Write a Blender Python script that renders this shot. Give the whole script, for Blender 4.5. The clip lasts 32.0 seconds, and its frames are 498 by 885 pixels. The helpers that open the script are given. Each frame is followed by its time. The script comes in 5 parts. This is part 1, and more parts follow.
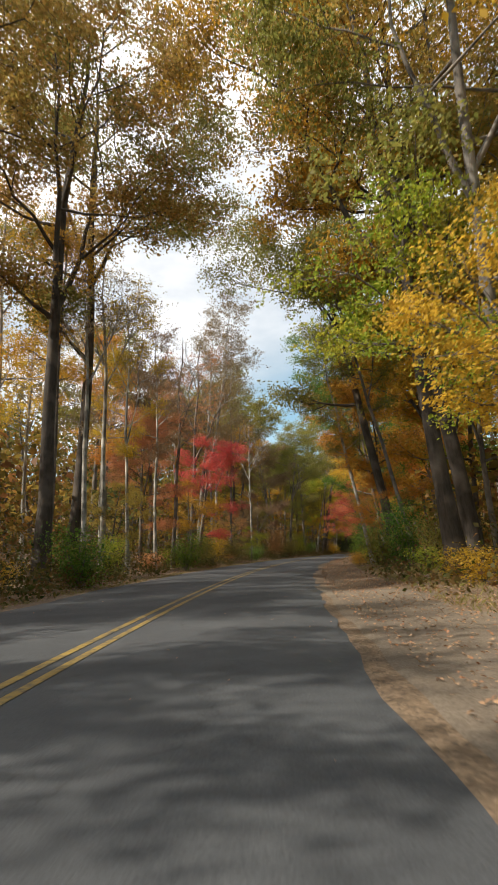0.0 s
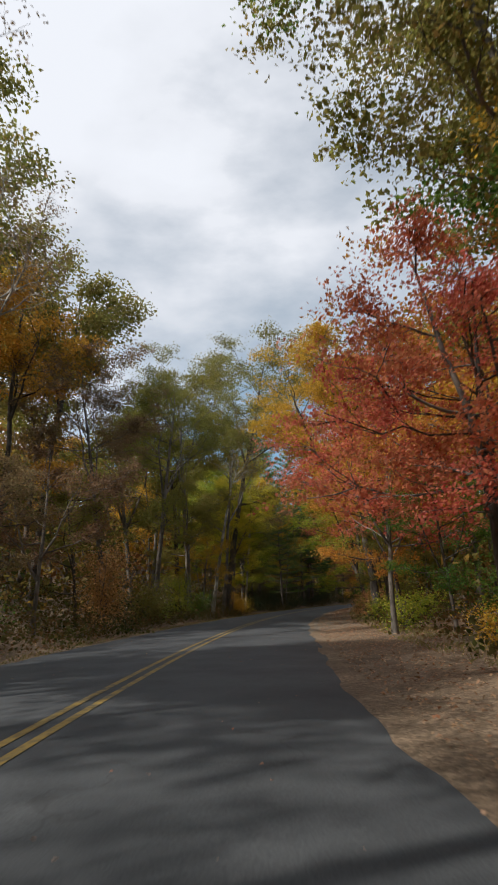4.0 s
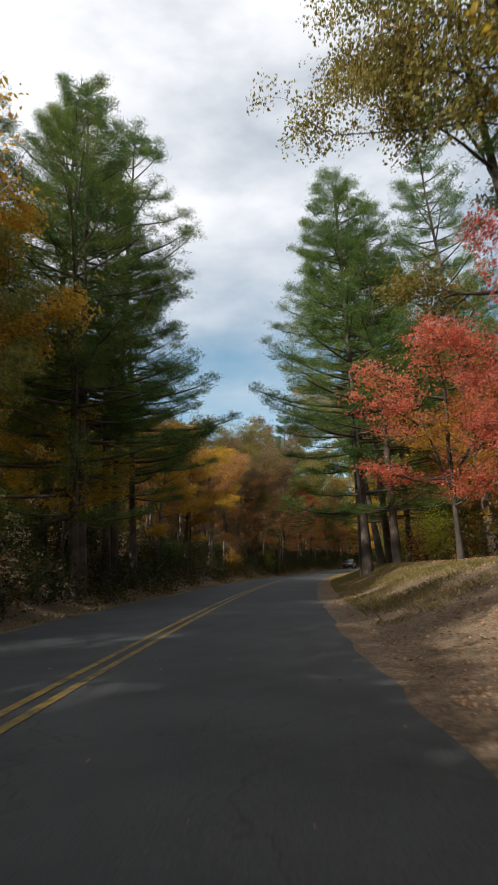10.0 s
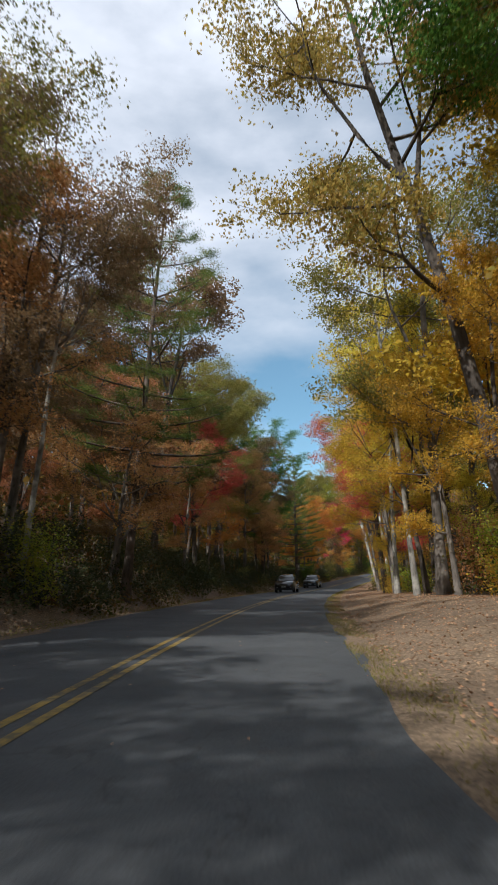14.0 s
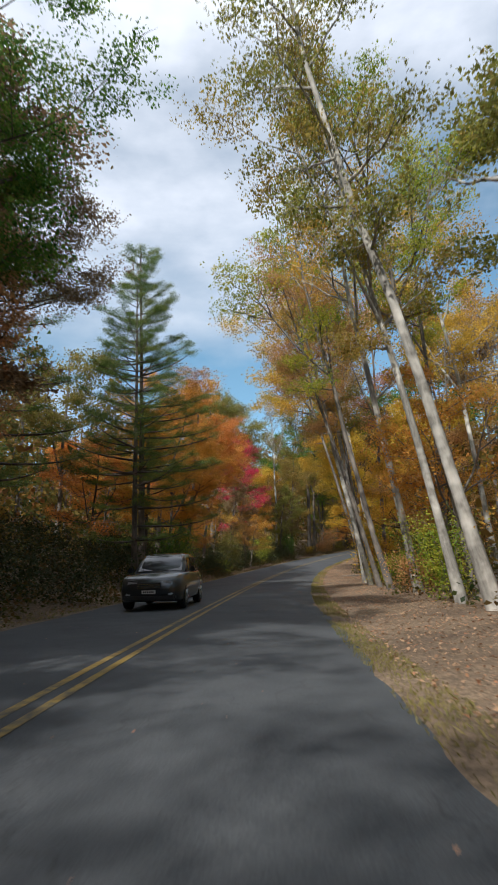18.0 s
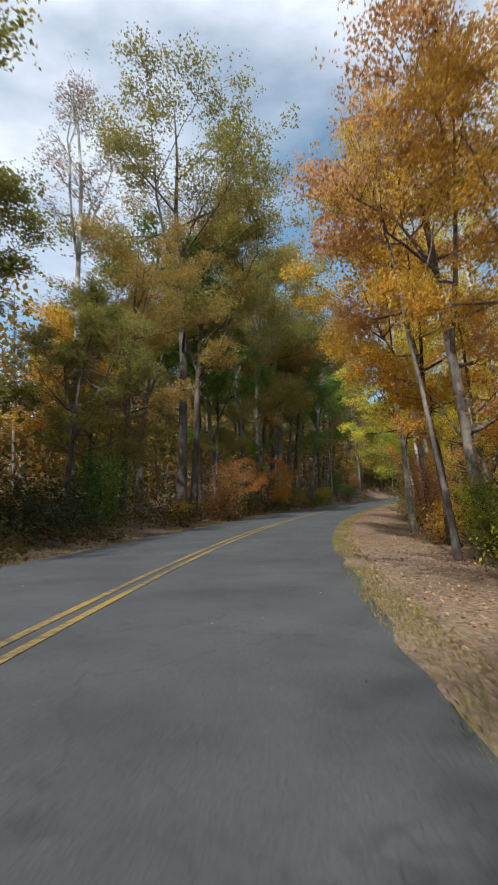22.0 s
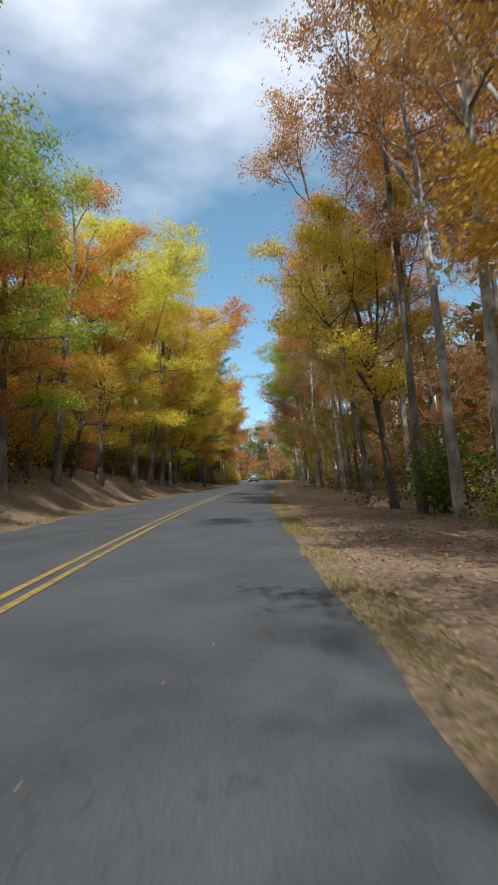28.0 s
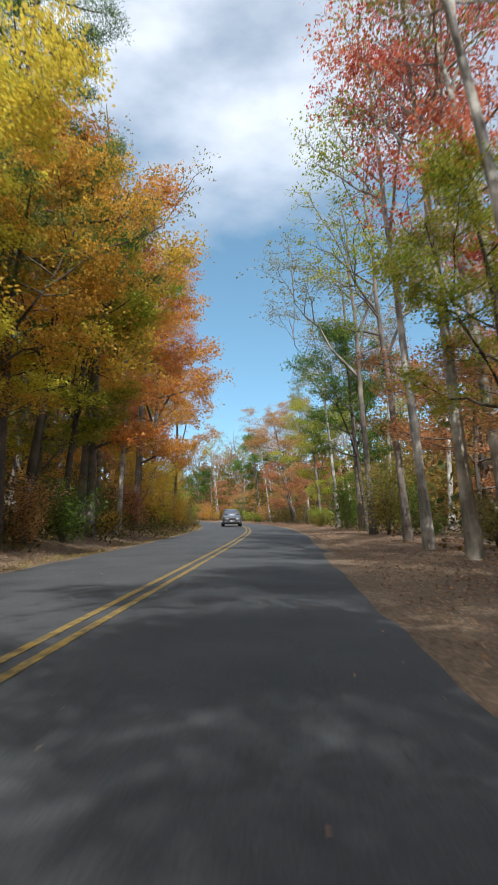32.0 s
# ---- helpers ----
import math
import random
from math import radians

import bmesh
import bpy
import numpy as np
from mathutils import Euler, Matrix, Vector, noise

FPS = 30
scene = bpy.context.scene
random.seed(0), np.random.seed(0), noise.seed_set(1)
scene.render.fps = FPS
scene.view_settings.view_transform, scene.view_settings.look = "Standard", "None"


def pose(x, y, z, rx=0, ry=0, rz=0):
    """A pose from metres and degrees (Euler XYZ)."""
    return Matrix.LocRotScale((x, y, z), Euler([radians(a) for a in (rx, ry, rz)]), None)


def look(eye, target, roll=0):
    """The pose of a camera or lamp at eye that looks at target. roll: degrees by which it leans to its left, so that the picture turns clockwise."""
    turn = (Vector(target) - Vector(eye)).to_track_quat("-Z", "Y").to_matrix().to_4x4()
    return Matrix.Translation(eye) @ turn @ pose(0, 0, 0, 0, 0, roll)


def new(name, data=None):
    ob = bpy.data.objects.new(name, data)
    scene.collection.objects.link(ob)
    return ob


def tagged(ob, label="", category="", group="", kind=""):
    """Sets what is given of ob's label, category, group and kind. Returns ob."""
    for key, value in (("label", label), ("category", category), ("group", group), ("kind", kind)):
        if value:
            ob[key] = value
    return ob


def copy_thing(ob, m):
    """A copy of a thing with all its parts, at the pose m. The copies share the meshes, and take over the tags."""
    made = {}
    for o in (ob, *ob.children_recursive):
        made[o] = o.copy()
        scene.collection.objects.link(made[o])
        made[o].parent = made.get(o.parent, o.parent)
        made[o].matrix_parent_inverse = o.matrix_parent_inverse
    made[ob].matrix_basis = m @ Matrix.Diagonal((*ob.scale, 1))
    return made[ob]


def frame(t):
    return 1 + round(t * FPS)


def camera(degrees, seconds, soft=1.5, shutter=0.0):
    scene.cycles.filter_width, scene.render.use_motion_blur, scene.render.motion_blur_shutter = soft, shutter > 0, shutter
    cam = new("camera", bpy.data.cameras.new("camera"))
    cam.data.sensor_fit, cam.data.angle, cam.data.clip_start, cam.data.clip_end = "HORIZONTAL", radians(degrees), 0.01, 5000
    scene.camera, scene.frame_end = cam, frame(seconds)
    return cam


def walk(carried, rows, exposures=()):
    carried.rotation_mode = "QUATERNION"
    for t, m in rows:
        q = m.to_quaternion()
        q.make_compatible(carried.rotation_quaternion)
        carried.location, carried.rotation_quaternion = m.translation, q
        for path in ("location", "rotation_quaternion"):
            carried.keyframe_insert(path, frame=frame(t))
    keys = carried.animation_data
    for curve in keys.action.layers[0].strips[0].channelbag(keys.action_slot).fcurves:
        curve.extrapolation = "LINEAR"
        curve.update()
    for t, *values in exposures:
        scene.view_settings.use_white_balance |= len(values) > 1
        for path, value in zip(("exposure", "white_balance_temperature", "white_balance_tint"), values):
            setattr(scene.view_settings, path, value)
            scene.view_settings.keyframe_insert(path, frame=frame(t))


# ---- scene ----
# ---- camera and walk ----
EYE = 1.15             # height of the lens over the road
PACE = [(-8, 12.5), (3.5, 12.5), (5.5, 12.3), (10, 13.4), (15.5, 14.9), (17.5, 16.2), (25.5, 16.1), (27.5, 16.8), (32, 17.3), (60, 17.3)]   # seconds, metres a second

# seconds, heading of the road (degrees, + to the left), grade of the road (degrees)
COURSE = [(-6, 9, 0), (0, 0, 0), (1, -2.5, 0), (2, -4.5, 0), (3, -6.8, 0), (3.5, -8, 0), (5.5, -13, 0), (6.5, -15.2, 0),
          (7.5, -17.6, 0), (8.5, -19.8, 0), (9.5, -22.0, 0), (10.5, -24.1, 0), (11.5, -25.6, 0), (12.5, -27.6, 0), (13.5, -30.2, 0),
          (14.5, -32.8, 0), (15.5, -35.5, 0), (17.5, -40, 0), (18.5, -41.4, .2), (19.5, -43.6, .9), (20.5, -46.2, 1.6),
          (21.5, -49.0, 2.4), (22.5, -53.8, 3.1), (23.5, -59, 3.5), (24.5, -63.4, 3.8), (25.5, -67, 4.1), (27.5, -76, 4.5),
          (28.5, -78.4, 4.6), (29.5, -80.4, 4.6), (30.5, -81.8, 4.6), (31.5, -83, 4.6), (33, -83.5, 4.6), (34, -82, 4.6), (35.5, -76, 4.6), (37, -68, 4.6), (40, -55, 4.6), (46, -35, 4.6), (60, -15, 4.6)]
# seconds, the lens's yaw from the heading, its pitch over the road, its roll, metres to the right of the way
AIM = [
    (0, 1.44, 10.05, 1.91, 0.13), (0.5, 1.34, 9.86, 2.02, 0.12), (1, 1.24, 9.78, 1.84, 0.11), (1.5, 1.14, 9.79, 1.55, 0.10), (2, 1.64, 10.11, 0.36, 0.10),
    (2.5, 1.69, 9.94, 0.46, 0.08), (3, 1.75, 12.57, 2.25, 0.06), (3.5, 0.91, 15.20, 2.55, 0.04), (4.5, 0.02, 13.96, 2.25, 0.01), (5.5, -1.16, 13.02, 1.74, -0.03),
    (6, 1.89, 12.15, 1.94, -0.05), (6.5, 1.97, 11.82, 2.45, -0.06), (7, 1.46, 10.80, 2.66, -0.06), (7.5, 1.34, 10.88, 2.96, -0.07), (8, 0.72, 11.45, 3.17, -0.08),
    (8.5, 0.10, 10.83, 3.48, -0.09), (9, 0.59, 10.60, 3.19, -0.10), (9.5, 1.38, 11.01, 2.61, 0.01), (10, 2.27, 11.61, 2.73, 0.12), (10.5, 3.16, 12.11, 2.75, 0.23),
    (11, 3.25, 11.51, 3.07, 0.34), (11.5, 2.68, 12.29, 3.09, 0.24), (12, 2.52, 12.58, 1.71, 0.15), (12.5, 2.55, 13.46, 1.63, 0.05), (13, 2.19, 11.64, 0.85, -0.04),
    (13.5, 1.99, 12.88, 0.63, -0.04), (14, 2.09, 12.82, 0.71, -0.03), (14.5, 1.19, 12.06, 1.09, -0.03), (15, 1.49, 10.90, 1.07, -0.03), (15.5, 2.50, 10.77, -0.04, -0.02),
    (16.5, 2.53, 11.40, 0.93, -0.01), (17.5, 2.56, 11.94, 2.01, -0.00), (18, 1.87, 11.91, 1.80, 0.00), (18.5, 2.28, 13.38, 2.59, 0.01), (19, 2.80, 9.15, 4.08, 0.01),
    (19.5, 1.98, 8.96, 3.50, 0.05), (20, 2.47, 9.17, 3.72, 0.10), (20.5, 4.05, 8.28, 3.14, 0.14), (21, 4.83, 10.09, 2.76, 0.18), (21.5, 4.94, 9.52, 2.38, 0.16),
    (22, 2.04, 6.16, 1.59, 0.13), (22.5, -0.86, 4.79, 1.10, 0.10), (23, -1.55, 3.73, 0.81, 0.08), (23.5, -2.64, 4.19, 0.43, 0.07), (24, -1.93, 3.76, 0.44, 0.07),
    (24.5, -1.02, 4.12, 0.46, 0.07), (25, -0.20, 5.39, 0.67, 0.07), (25.5, -3.00, 3.91, 1.58, 0.07), (26.5, -2.60, 3.64, 1.80, 0.09), (27.5, -0.30, 3.47, 1.83, 0.11),
    (28, -1.69, 3.29, 2.54, 0.12), (28.5, -1.06, 2.95, 2.10, 0.06), (29, -1.63, 3.72, 2.06, 0.01), (29.5, -0.59, 5.99, 1.62, -0.04), (30, 1.24, 6.16, 0.57, -0.09),
    (30.5, 0.72, 5.49, 0.44, -0.07), (31, 1.80, 5.93, 1.01, -0.04), (31.5, 2.08, 5.06, 1.88, -0.02), (32, 3.46, 6.79, 0.84, 0.00),
]

STEP = 0.25
_t = np.arange(-8, 56, 0.02)
_run = np.cumsum(np.interp(_t, [p[0] for p in PACE], [p[1] for p in PACE]) * 0.02)
_run -= np.interp(0, _t, _run)


def along(t):
    """Metres along the way at t seconds."""
    return float(np.interp(t, _t, _run))


_s = np.arange(-60, 740 + STEP, STEP)
_when = np.interp(_s, _run, _t)
_soft = np.exp(-0.5 * (np.arange(-60, 61) / 24) ** 2)
_soft /= _soft.sum()


def _smooth(values):
    return np.convolve(np.pad(values, 60, mode="edge"), _soft, mode="valid")


_head = np.radians(_smooth(np.interp(_when, [c[0] for c in COURSE], [c[1] for c in COURSE])))
_grade = np.tan(np.radians(_smooth(np.interp(_when, [c[0] for c in COURSE], [c[2] for c in COURSE]))))
_x = np.concatenate([[0], np.cumsum(-np.sin(_head[:-1]) * STEP)])
_y = np.concatenate([[0], np.cumsum(np.cos(_head[:-1]) * STEP)])
_z = np.concatenate([[0], np.cumsum(_grade[:-1] * STEP)])
_x, _y, _z = (a - np.interp(0, _s, a) for a in (_x, _y, _z))


def at(s, u=0.0, up=0.0):
    """The place s metres along the way, u metres to its right, up metres over the road's level there."""
    h = np.interp(s, _s, _head)
    return Vector((np.interp(s, _s, _x) + u * math.cos(h), np.interp(s, _s, _y) + u * math.sin(h), np.interp(s, _s, _z) + up))


def heading(s):
    return math.degrees(np.interp(s, _s, _head))


cam = camera(44.5, 32.0, 1.5, 0.14)
rows = []
for t, yaw, pitch, roll, aside in AIM:
    s = along(t)
    rows.append((t, Matrix.Translation(at(s, aside, EYE)) @ pose(0, 0, 0, 90 + pitch + math.degrees(math.atan(np.interp(s, _s, _grade))), roll, heading(s) + yaw)))
walk(cam, rows, [(0, 0.08, 6750, 10), (1, 0.41, 6800, 10), (2, 0.08, 6600, 10), (3, -0.47, 6150, 10), (3.5, -0.49, 6150, 10), (6, -0.02, 6850, 10), (7, 0.56, 6900, 10), (8, 0.58, 6750, 10), (9, -0.22, 6400, 10), (10.5, -0.07, 6500, 10), (11.3, 0.29, 6700, 10), (12, 0.08, 6100, 10), (13, -0.32, 5900, 10), (15.5, -0.11, 5950, 10), (18, -0.15, 5950, 10), (19, -0.06, 6150, 10), (20.2, 0.0, 6150, 10), (21.3, -0.25, 5950, 10), (22.3, 0.13, 5950, 10), (23, 0.6, 6400, 10), (24.2, 0.77, 6450, 10), (25.2, 0.44, 6300, 10), (28, -0.05, 5900, 10), (30, 0.1, 5900, 10), (31, 0.06, 6050, 10), (32, 0.07, 5950, 10)])

# ---- world, sun, exposure ----
SUN_LEFT, SUN_UP = 111, 43          # degrees to the left of the first heading, degrees over the horizon
sun_way = Vector((-math.sin(radians(SUN_LEFT)) * math.cos(radians(SUN_UP)), math.cos(radians(SUN_LEFT)) * math.cos(radians(SUN_UP)), math.sin(radians(SUN_UP))))

world = bpy.data.worlds.new("sky")
scene.world = world
world.use_nodes = True
wn, wl = world.node_tree.nodes, world.node_tree.links
wn.clear()
w_out = wn.new("ShaderNodeOutputWorld")
w_sky = wn.new("ShaderNodeTexSky")
w_sky.sky_type = "NISHITA"
w_sky.sun_disc = False
w_sky.sun_elevation = radians(SUN_UP)
w_sky.dust_density = 0.25
w_sky.ozone_density = 1.0
w_sky.sun_rotation = math.atan2(sun_way.x, sun_way.y)
w_bg = wn.new("ShaderNodeBackground")
w_bg.inputs["Strength"].default_value = 0.15
w_cloud = wn.new("ShaderNodeBackground")
w_cloud.inputs["Color"].default_value = (0.97, 0.975, 1.0, 1)
w_co = wn.new("ShaderNodeTexCoord")
w_map = wn.new("ShaderNodeMapping")
w_map.inputs["Scale"].default_value = (1.0, 1.0, 2.2)
w_noise = wn.new("ShaderNodeTexNoise")
w_noise.inputs["Scale"].default_value = 1.9
w_noise.inputs["Detail"].default_value = 7
w_noise.inputs["Roughness"].default_value = 0.52
w_ramp = wn.new("ShaderNodeValToRGB")
w_ramp.color_ramp.elements[0].position = 0.36
w_ramp.color_ramp.elements[1].position = 0.68
w_ramp.color_ramp.elements[0].color = (0.10, 0.10, 0.10, 1)      # thin haze in the clear parts
w_mix = wn.new("ShaderNodeMixShader")
wl.new(w_co.outputs["Generated"], w_map.inputs["Vector"])
wl.new(w_map.outputs["Vector"], w_noise.inputs["Vector"])
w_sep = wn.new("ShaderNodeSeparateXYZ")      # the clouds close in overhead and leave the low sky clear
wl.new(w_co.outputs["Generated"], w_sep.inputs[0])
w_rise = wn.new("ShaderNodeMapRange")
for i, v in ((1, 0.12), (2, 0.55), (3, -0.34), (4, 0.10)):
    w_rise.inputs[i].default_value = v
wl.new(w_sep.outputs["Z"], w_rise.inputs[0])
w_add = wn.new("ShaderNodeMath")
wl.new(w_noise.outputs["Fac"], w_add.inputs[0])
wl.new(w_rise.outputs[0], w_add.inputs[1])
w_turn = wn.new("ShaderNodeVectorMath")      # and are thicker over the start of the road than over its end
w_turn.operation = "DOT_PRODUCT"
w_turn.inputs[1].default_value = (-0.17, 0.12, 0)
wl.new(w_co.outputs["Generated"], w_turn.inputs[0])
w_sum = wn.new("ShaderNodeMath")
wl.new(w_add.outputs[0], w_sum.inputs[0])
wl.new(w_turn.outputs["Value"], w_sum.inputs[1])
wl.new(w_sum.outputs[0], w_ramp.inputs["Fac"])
w_body = wn.new("ShaderNodeMapRange")        # brighter and greyer parts of the cloud
for i, v in ((1, 0.3), (2, 0.75), (3, 0.85), (4, 1.30)):
    w_body.inputs[i].default_value = v
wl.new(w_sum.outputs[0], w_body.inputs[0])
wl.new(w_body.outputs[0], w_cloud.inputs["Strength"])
w_tint = wn.new("ShaderNodeHueSaturation")
w_tint.inputs["Hue"].default_value = 0.475
w_tint.inputs["Saturation"].default_value = 1.15
wl.new(w_sky.outputs["Color"], w_tint.inputs["Color"])
wl.new(w_tint.outputs["Color"], w_bg.inputs["Color"])
wl.new(w_ramp.outputs["Color"], w_mix.inputs["Fac"])
wl.new(w_bg.outputs["Background"], w_mix.inputs[1])
wl.new(w_cloud.outputs["Background"], w_mix.inputs[2])
wl.new(w_mix.outputs["Shader"], w_out.inputs["Surface"])

sun = new("sun", bpy.data.lights.new("sun", "SUN"))
sun.data.energy = 5.0
sun.data.angle = radians(0.6)
sun.data.color = (1.0, 0.93, 0.82)
sun.matrix_world = look(sun_way * 100, (0, 0, 0))

# ---- materials ----


def material(name, rough=0.8):
    m = bpy.data.materials.new(name)
    m.use_nodes = True
    b = m.node_tree.nodes["Principled BSDF"]
    b.inputs["Roughness"].default_value = rough
    return m, m.node_tree.nodes, m.node_tree.links, b


def ramp(nodes, stops, interpolation="LINEAR"):
    r = nodes.new("ShaderNodeValToRGB")
    r.color_ramp.interpolation = interpolation
    e = r.color_ramp.elements
    while len(e) < len(stops):
        e.new(0.5)
    for k, (p, c) in enumerate(stops):
        e[k].position = p
        e[k].color = (*c, 1)
    return r


def noise_node(nodes, links, scale, detail=4, rough=0.55, vector=None):
    n = nodes.new("ShaderNodeTexNoise")
    n.inputs["Scale"].default_value = scale
    n.inputs["Detail"].default_value = detail
    n.inputs["Roughness"].default_value = rough
    if vector is None:
        c = nodes.new("ShaderNodeTexCoord")
        vector = c.outputs["Object"]
    links.new(vector, n.inputs["Vector"])
    return n


def bump(nodes, links, height, b, strength=0.3, distance=0.02):
    k = nodes.new("ShaderNodeBump")
    k.inputs["Strength"].default_value = strength
    k.inputs["Distance"].default_value = distance
    links.new(height, k.inputs["Height"])
    links.new(k.outputs["Normal"], b.inputs["Normal"])


def mix(nodes, links, fac, a, c, mode="MIX"):
    k = nodes.new("ShaderNodeMix")
    k.data_type = "RGBA"
    k.blend_type = mode
    for v, i in ((fac, 0), (a, 6), (c, 7)):
        if hasattr(v, "is_linked"):
            links.new(v, k.inputs[i])
        else:
            k.inputs[i].default_value = v if i == 0 else (*v, 1)
    return k.outputs[2]


def leaf_material(name, colours, through_leaf=0.55, gain=1.5):
    """Thin leaves: each one its own hue out of the given ones; light shines through them."""
    m, n, l, b = material(name, 0.55)
    colours = [tuple(min(.8, v * gain) for v in c) for c in colours]
    geo = n.new("ShaderNodeNewGeometry")
    info = n.new("ShaderNodeObjectInfo")
    r = ramp(n, [(i / max(1, len(colours) - 1), c) for i, c in enumerate(colours)])
    big = noise_node(n, l, 0.55, 2)
    add = n.new("ShaderNodeMath")
    add.operation = "MULTIPLY_ADD"
    l.new(geo.outputs["Random Per Island"], add.inputs[0])
    add.inputs[1].default_value = 0.55
    sub = n.new("ShaderNodeMath")
    sub.operation = "MULTIPLY_ADD"
    l.new(big.outputs["Fac"], sub.inputs[0])
    sub.inputs[1].default_value = 1.5
    sub.inputs[2].default_value = -0.52
    l.new(sub.outputs[0], add.inputs[2])
    l.new(add.outputs[0], r.inputs["Fac"])
    hue = n.new("ShaderNodeHueSaturation")
    k = n.new("ShaderNodeMapRange")
    l.new(info.outputs["Random"], k.inputs[0])
    k.inputs[3].default_value, k.inputs[4].default_value = 0.485, 0.515
    l.new(k.outputs[0], hue.inputs["Hue"])
    l.new(r.outputs["Color"], hue.inputs["Color"])
    l.new(hue.outputs["Color"], b.inputs["Base Color"])
    b.inputs["Specular IOR Level"].default_value = 0.25
    tr = n.new("ShaderNodeBsdfTranslucent")
    l.new(hue.outputs["Color"], tr.inputs["Color"])
    mx = n.new("ShaderNodeMixShader")
    mx.inputs[0].default_value = through_leaf
    l.new(b.outputs[0], mx.inputs[1])
    l.new(tr.outputs[0], mx.inputs[2])
    l.new(mx.outputs[0], n["Material Output"].inputs["Surface"])
    return m


LEAF = {
    "olive": leaf_material("olive_brown_leaves", [(.09, .09, .02), (.21, .17, .045), (.18, .19, .045), (.34, .22, .06)]),
    "bronze": leaf_material("bronze_leaves", [(.16, .12, .03), (.32, .20, .05), (.24, .20, .05), (.42, .26, .07)]),
    "green": leaf_material("green_leaves", [(.03, .075, .015), (.065, .13, .02), (.12, .19, .03), (.25, .24, .05)]),
    "lime": leaf_material("yellow_green_leaves", [(.10, .17, .02), (.20, .26, .03), (.34, .33, .04), (.46, .38, .05)]),
    "gold": leaf_material("golden_leaves", [(.18, .15, .03), (.40, .25, .035), (.54, .34, .04), (.34, .20, .04)]),
    "yellow": leaf_material("yellow_leaves", [(.30, .25, .03), (.56, .42, .05), (.64, .49, .06), (.30, .30, .05)]),
    "orange": leaf_material("orange_leaves", [(.20, .10, .025), (.44, .19, .04), (.52, .27, .05), (.30, .22, .05)]),
    "rust": leaf_material("rust_leaves", [(.18, .09, .04), (.37, .18, .075), (.46, .25, .11), (.26, .18, .06)]),
    "red": leaf_material("red_leaves", [(.26, .05, .035), (.46, .10, .07), (.56, .18, .11), (.34, .12, .05)]),
    "crimson": leaf_material("crimson_leaves", [(.26, .02, .03), (.48, .035, .06), (.56, .08, .08), (.26, .05, .03)]),
    # near-black leaf colour, put in place of shade on the left bank
    "shade_green": leaf_material("shade_evergreen_leaves", [(.022, .032, .012), (.035, .05, .018), (.05, .06, .022), (.10, .07, .03)], 0.25, 1.1),
    "brown": leaf_material("brown_leaves", [(.08, .05, .03), (.17, .11, .055), (.24, .16, .085), (.14, .12, .05)]),
    "pine": leaf_material("pine_needles", [(.04, .09, .025), (.09, .16, .035), (.17, .23, .05), (.28, .27, .07)], 0.35, 1.1),
}


def bark_material(name, dark, light, patches=0.0):
    m, n, l, b = material(name, 0.9)
    c = n.new("ShaderNodeTexCoord")
    mp = n.new("ShaderNodeMapping")
    mp.inputs["Scale"].default_value = (1, 1, 0.16)
    l.new(c.outputs["Object"], mp.inputs["Vector"])
    a = noise_node(n, l, 14, 6, 0.7, mp.outputs["Vector"])
    r = ramp(n, [(.3, dark), (.7, light)])
    l.new(a.outputs["Fac"], r.inputs["Fac"])
    big = noise_node(n, l, 1.3, 3)
    k = ramp(n, [(.45, (0, 0, 0)), (.65, (1, 1, 1))])
    l.new(big.outputs["Fac"], k.inputs["Fac"])
    out = mix(n, l, k.outputs["Color"], r.outputs["Color"], tuple(min(1, v * (1.5 + patches)) for v in light))
    l.new(out, b.inputs["Base Color"])
    bump(n, l, a.outputs["Fac"], b, 0.6, 0.03)
    return m


BARK_DARK = bark_material("dark_bark", (.035, .028, .022), (.10, .082, .066))
BARK_GREY = bark_material("grey_bark", (.07, .06, .05), (.19, .165, .14))
BARK_PALE = bark_material("pale_bark", (.13, .12, .10), (.36, .34, .30), 0.3)
BARK_PINE = bark_material("pine_bark", (.04, .032, .028), (.13, .10, .082))


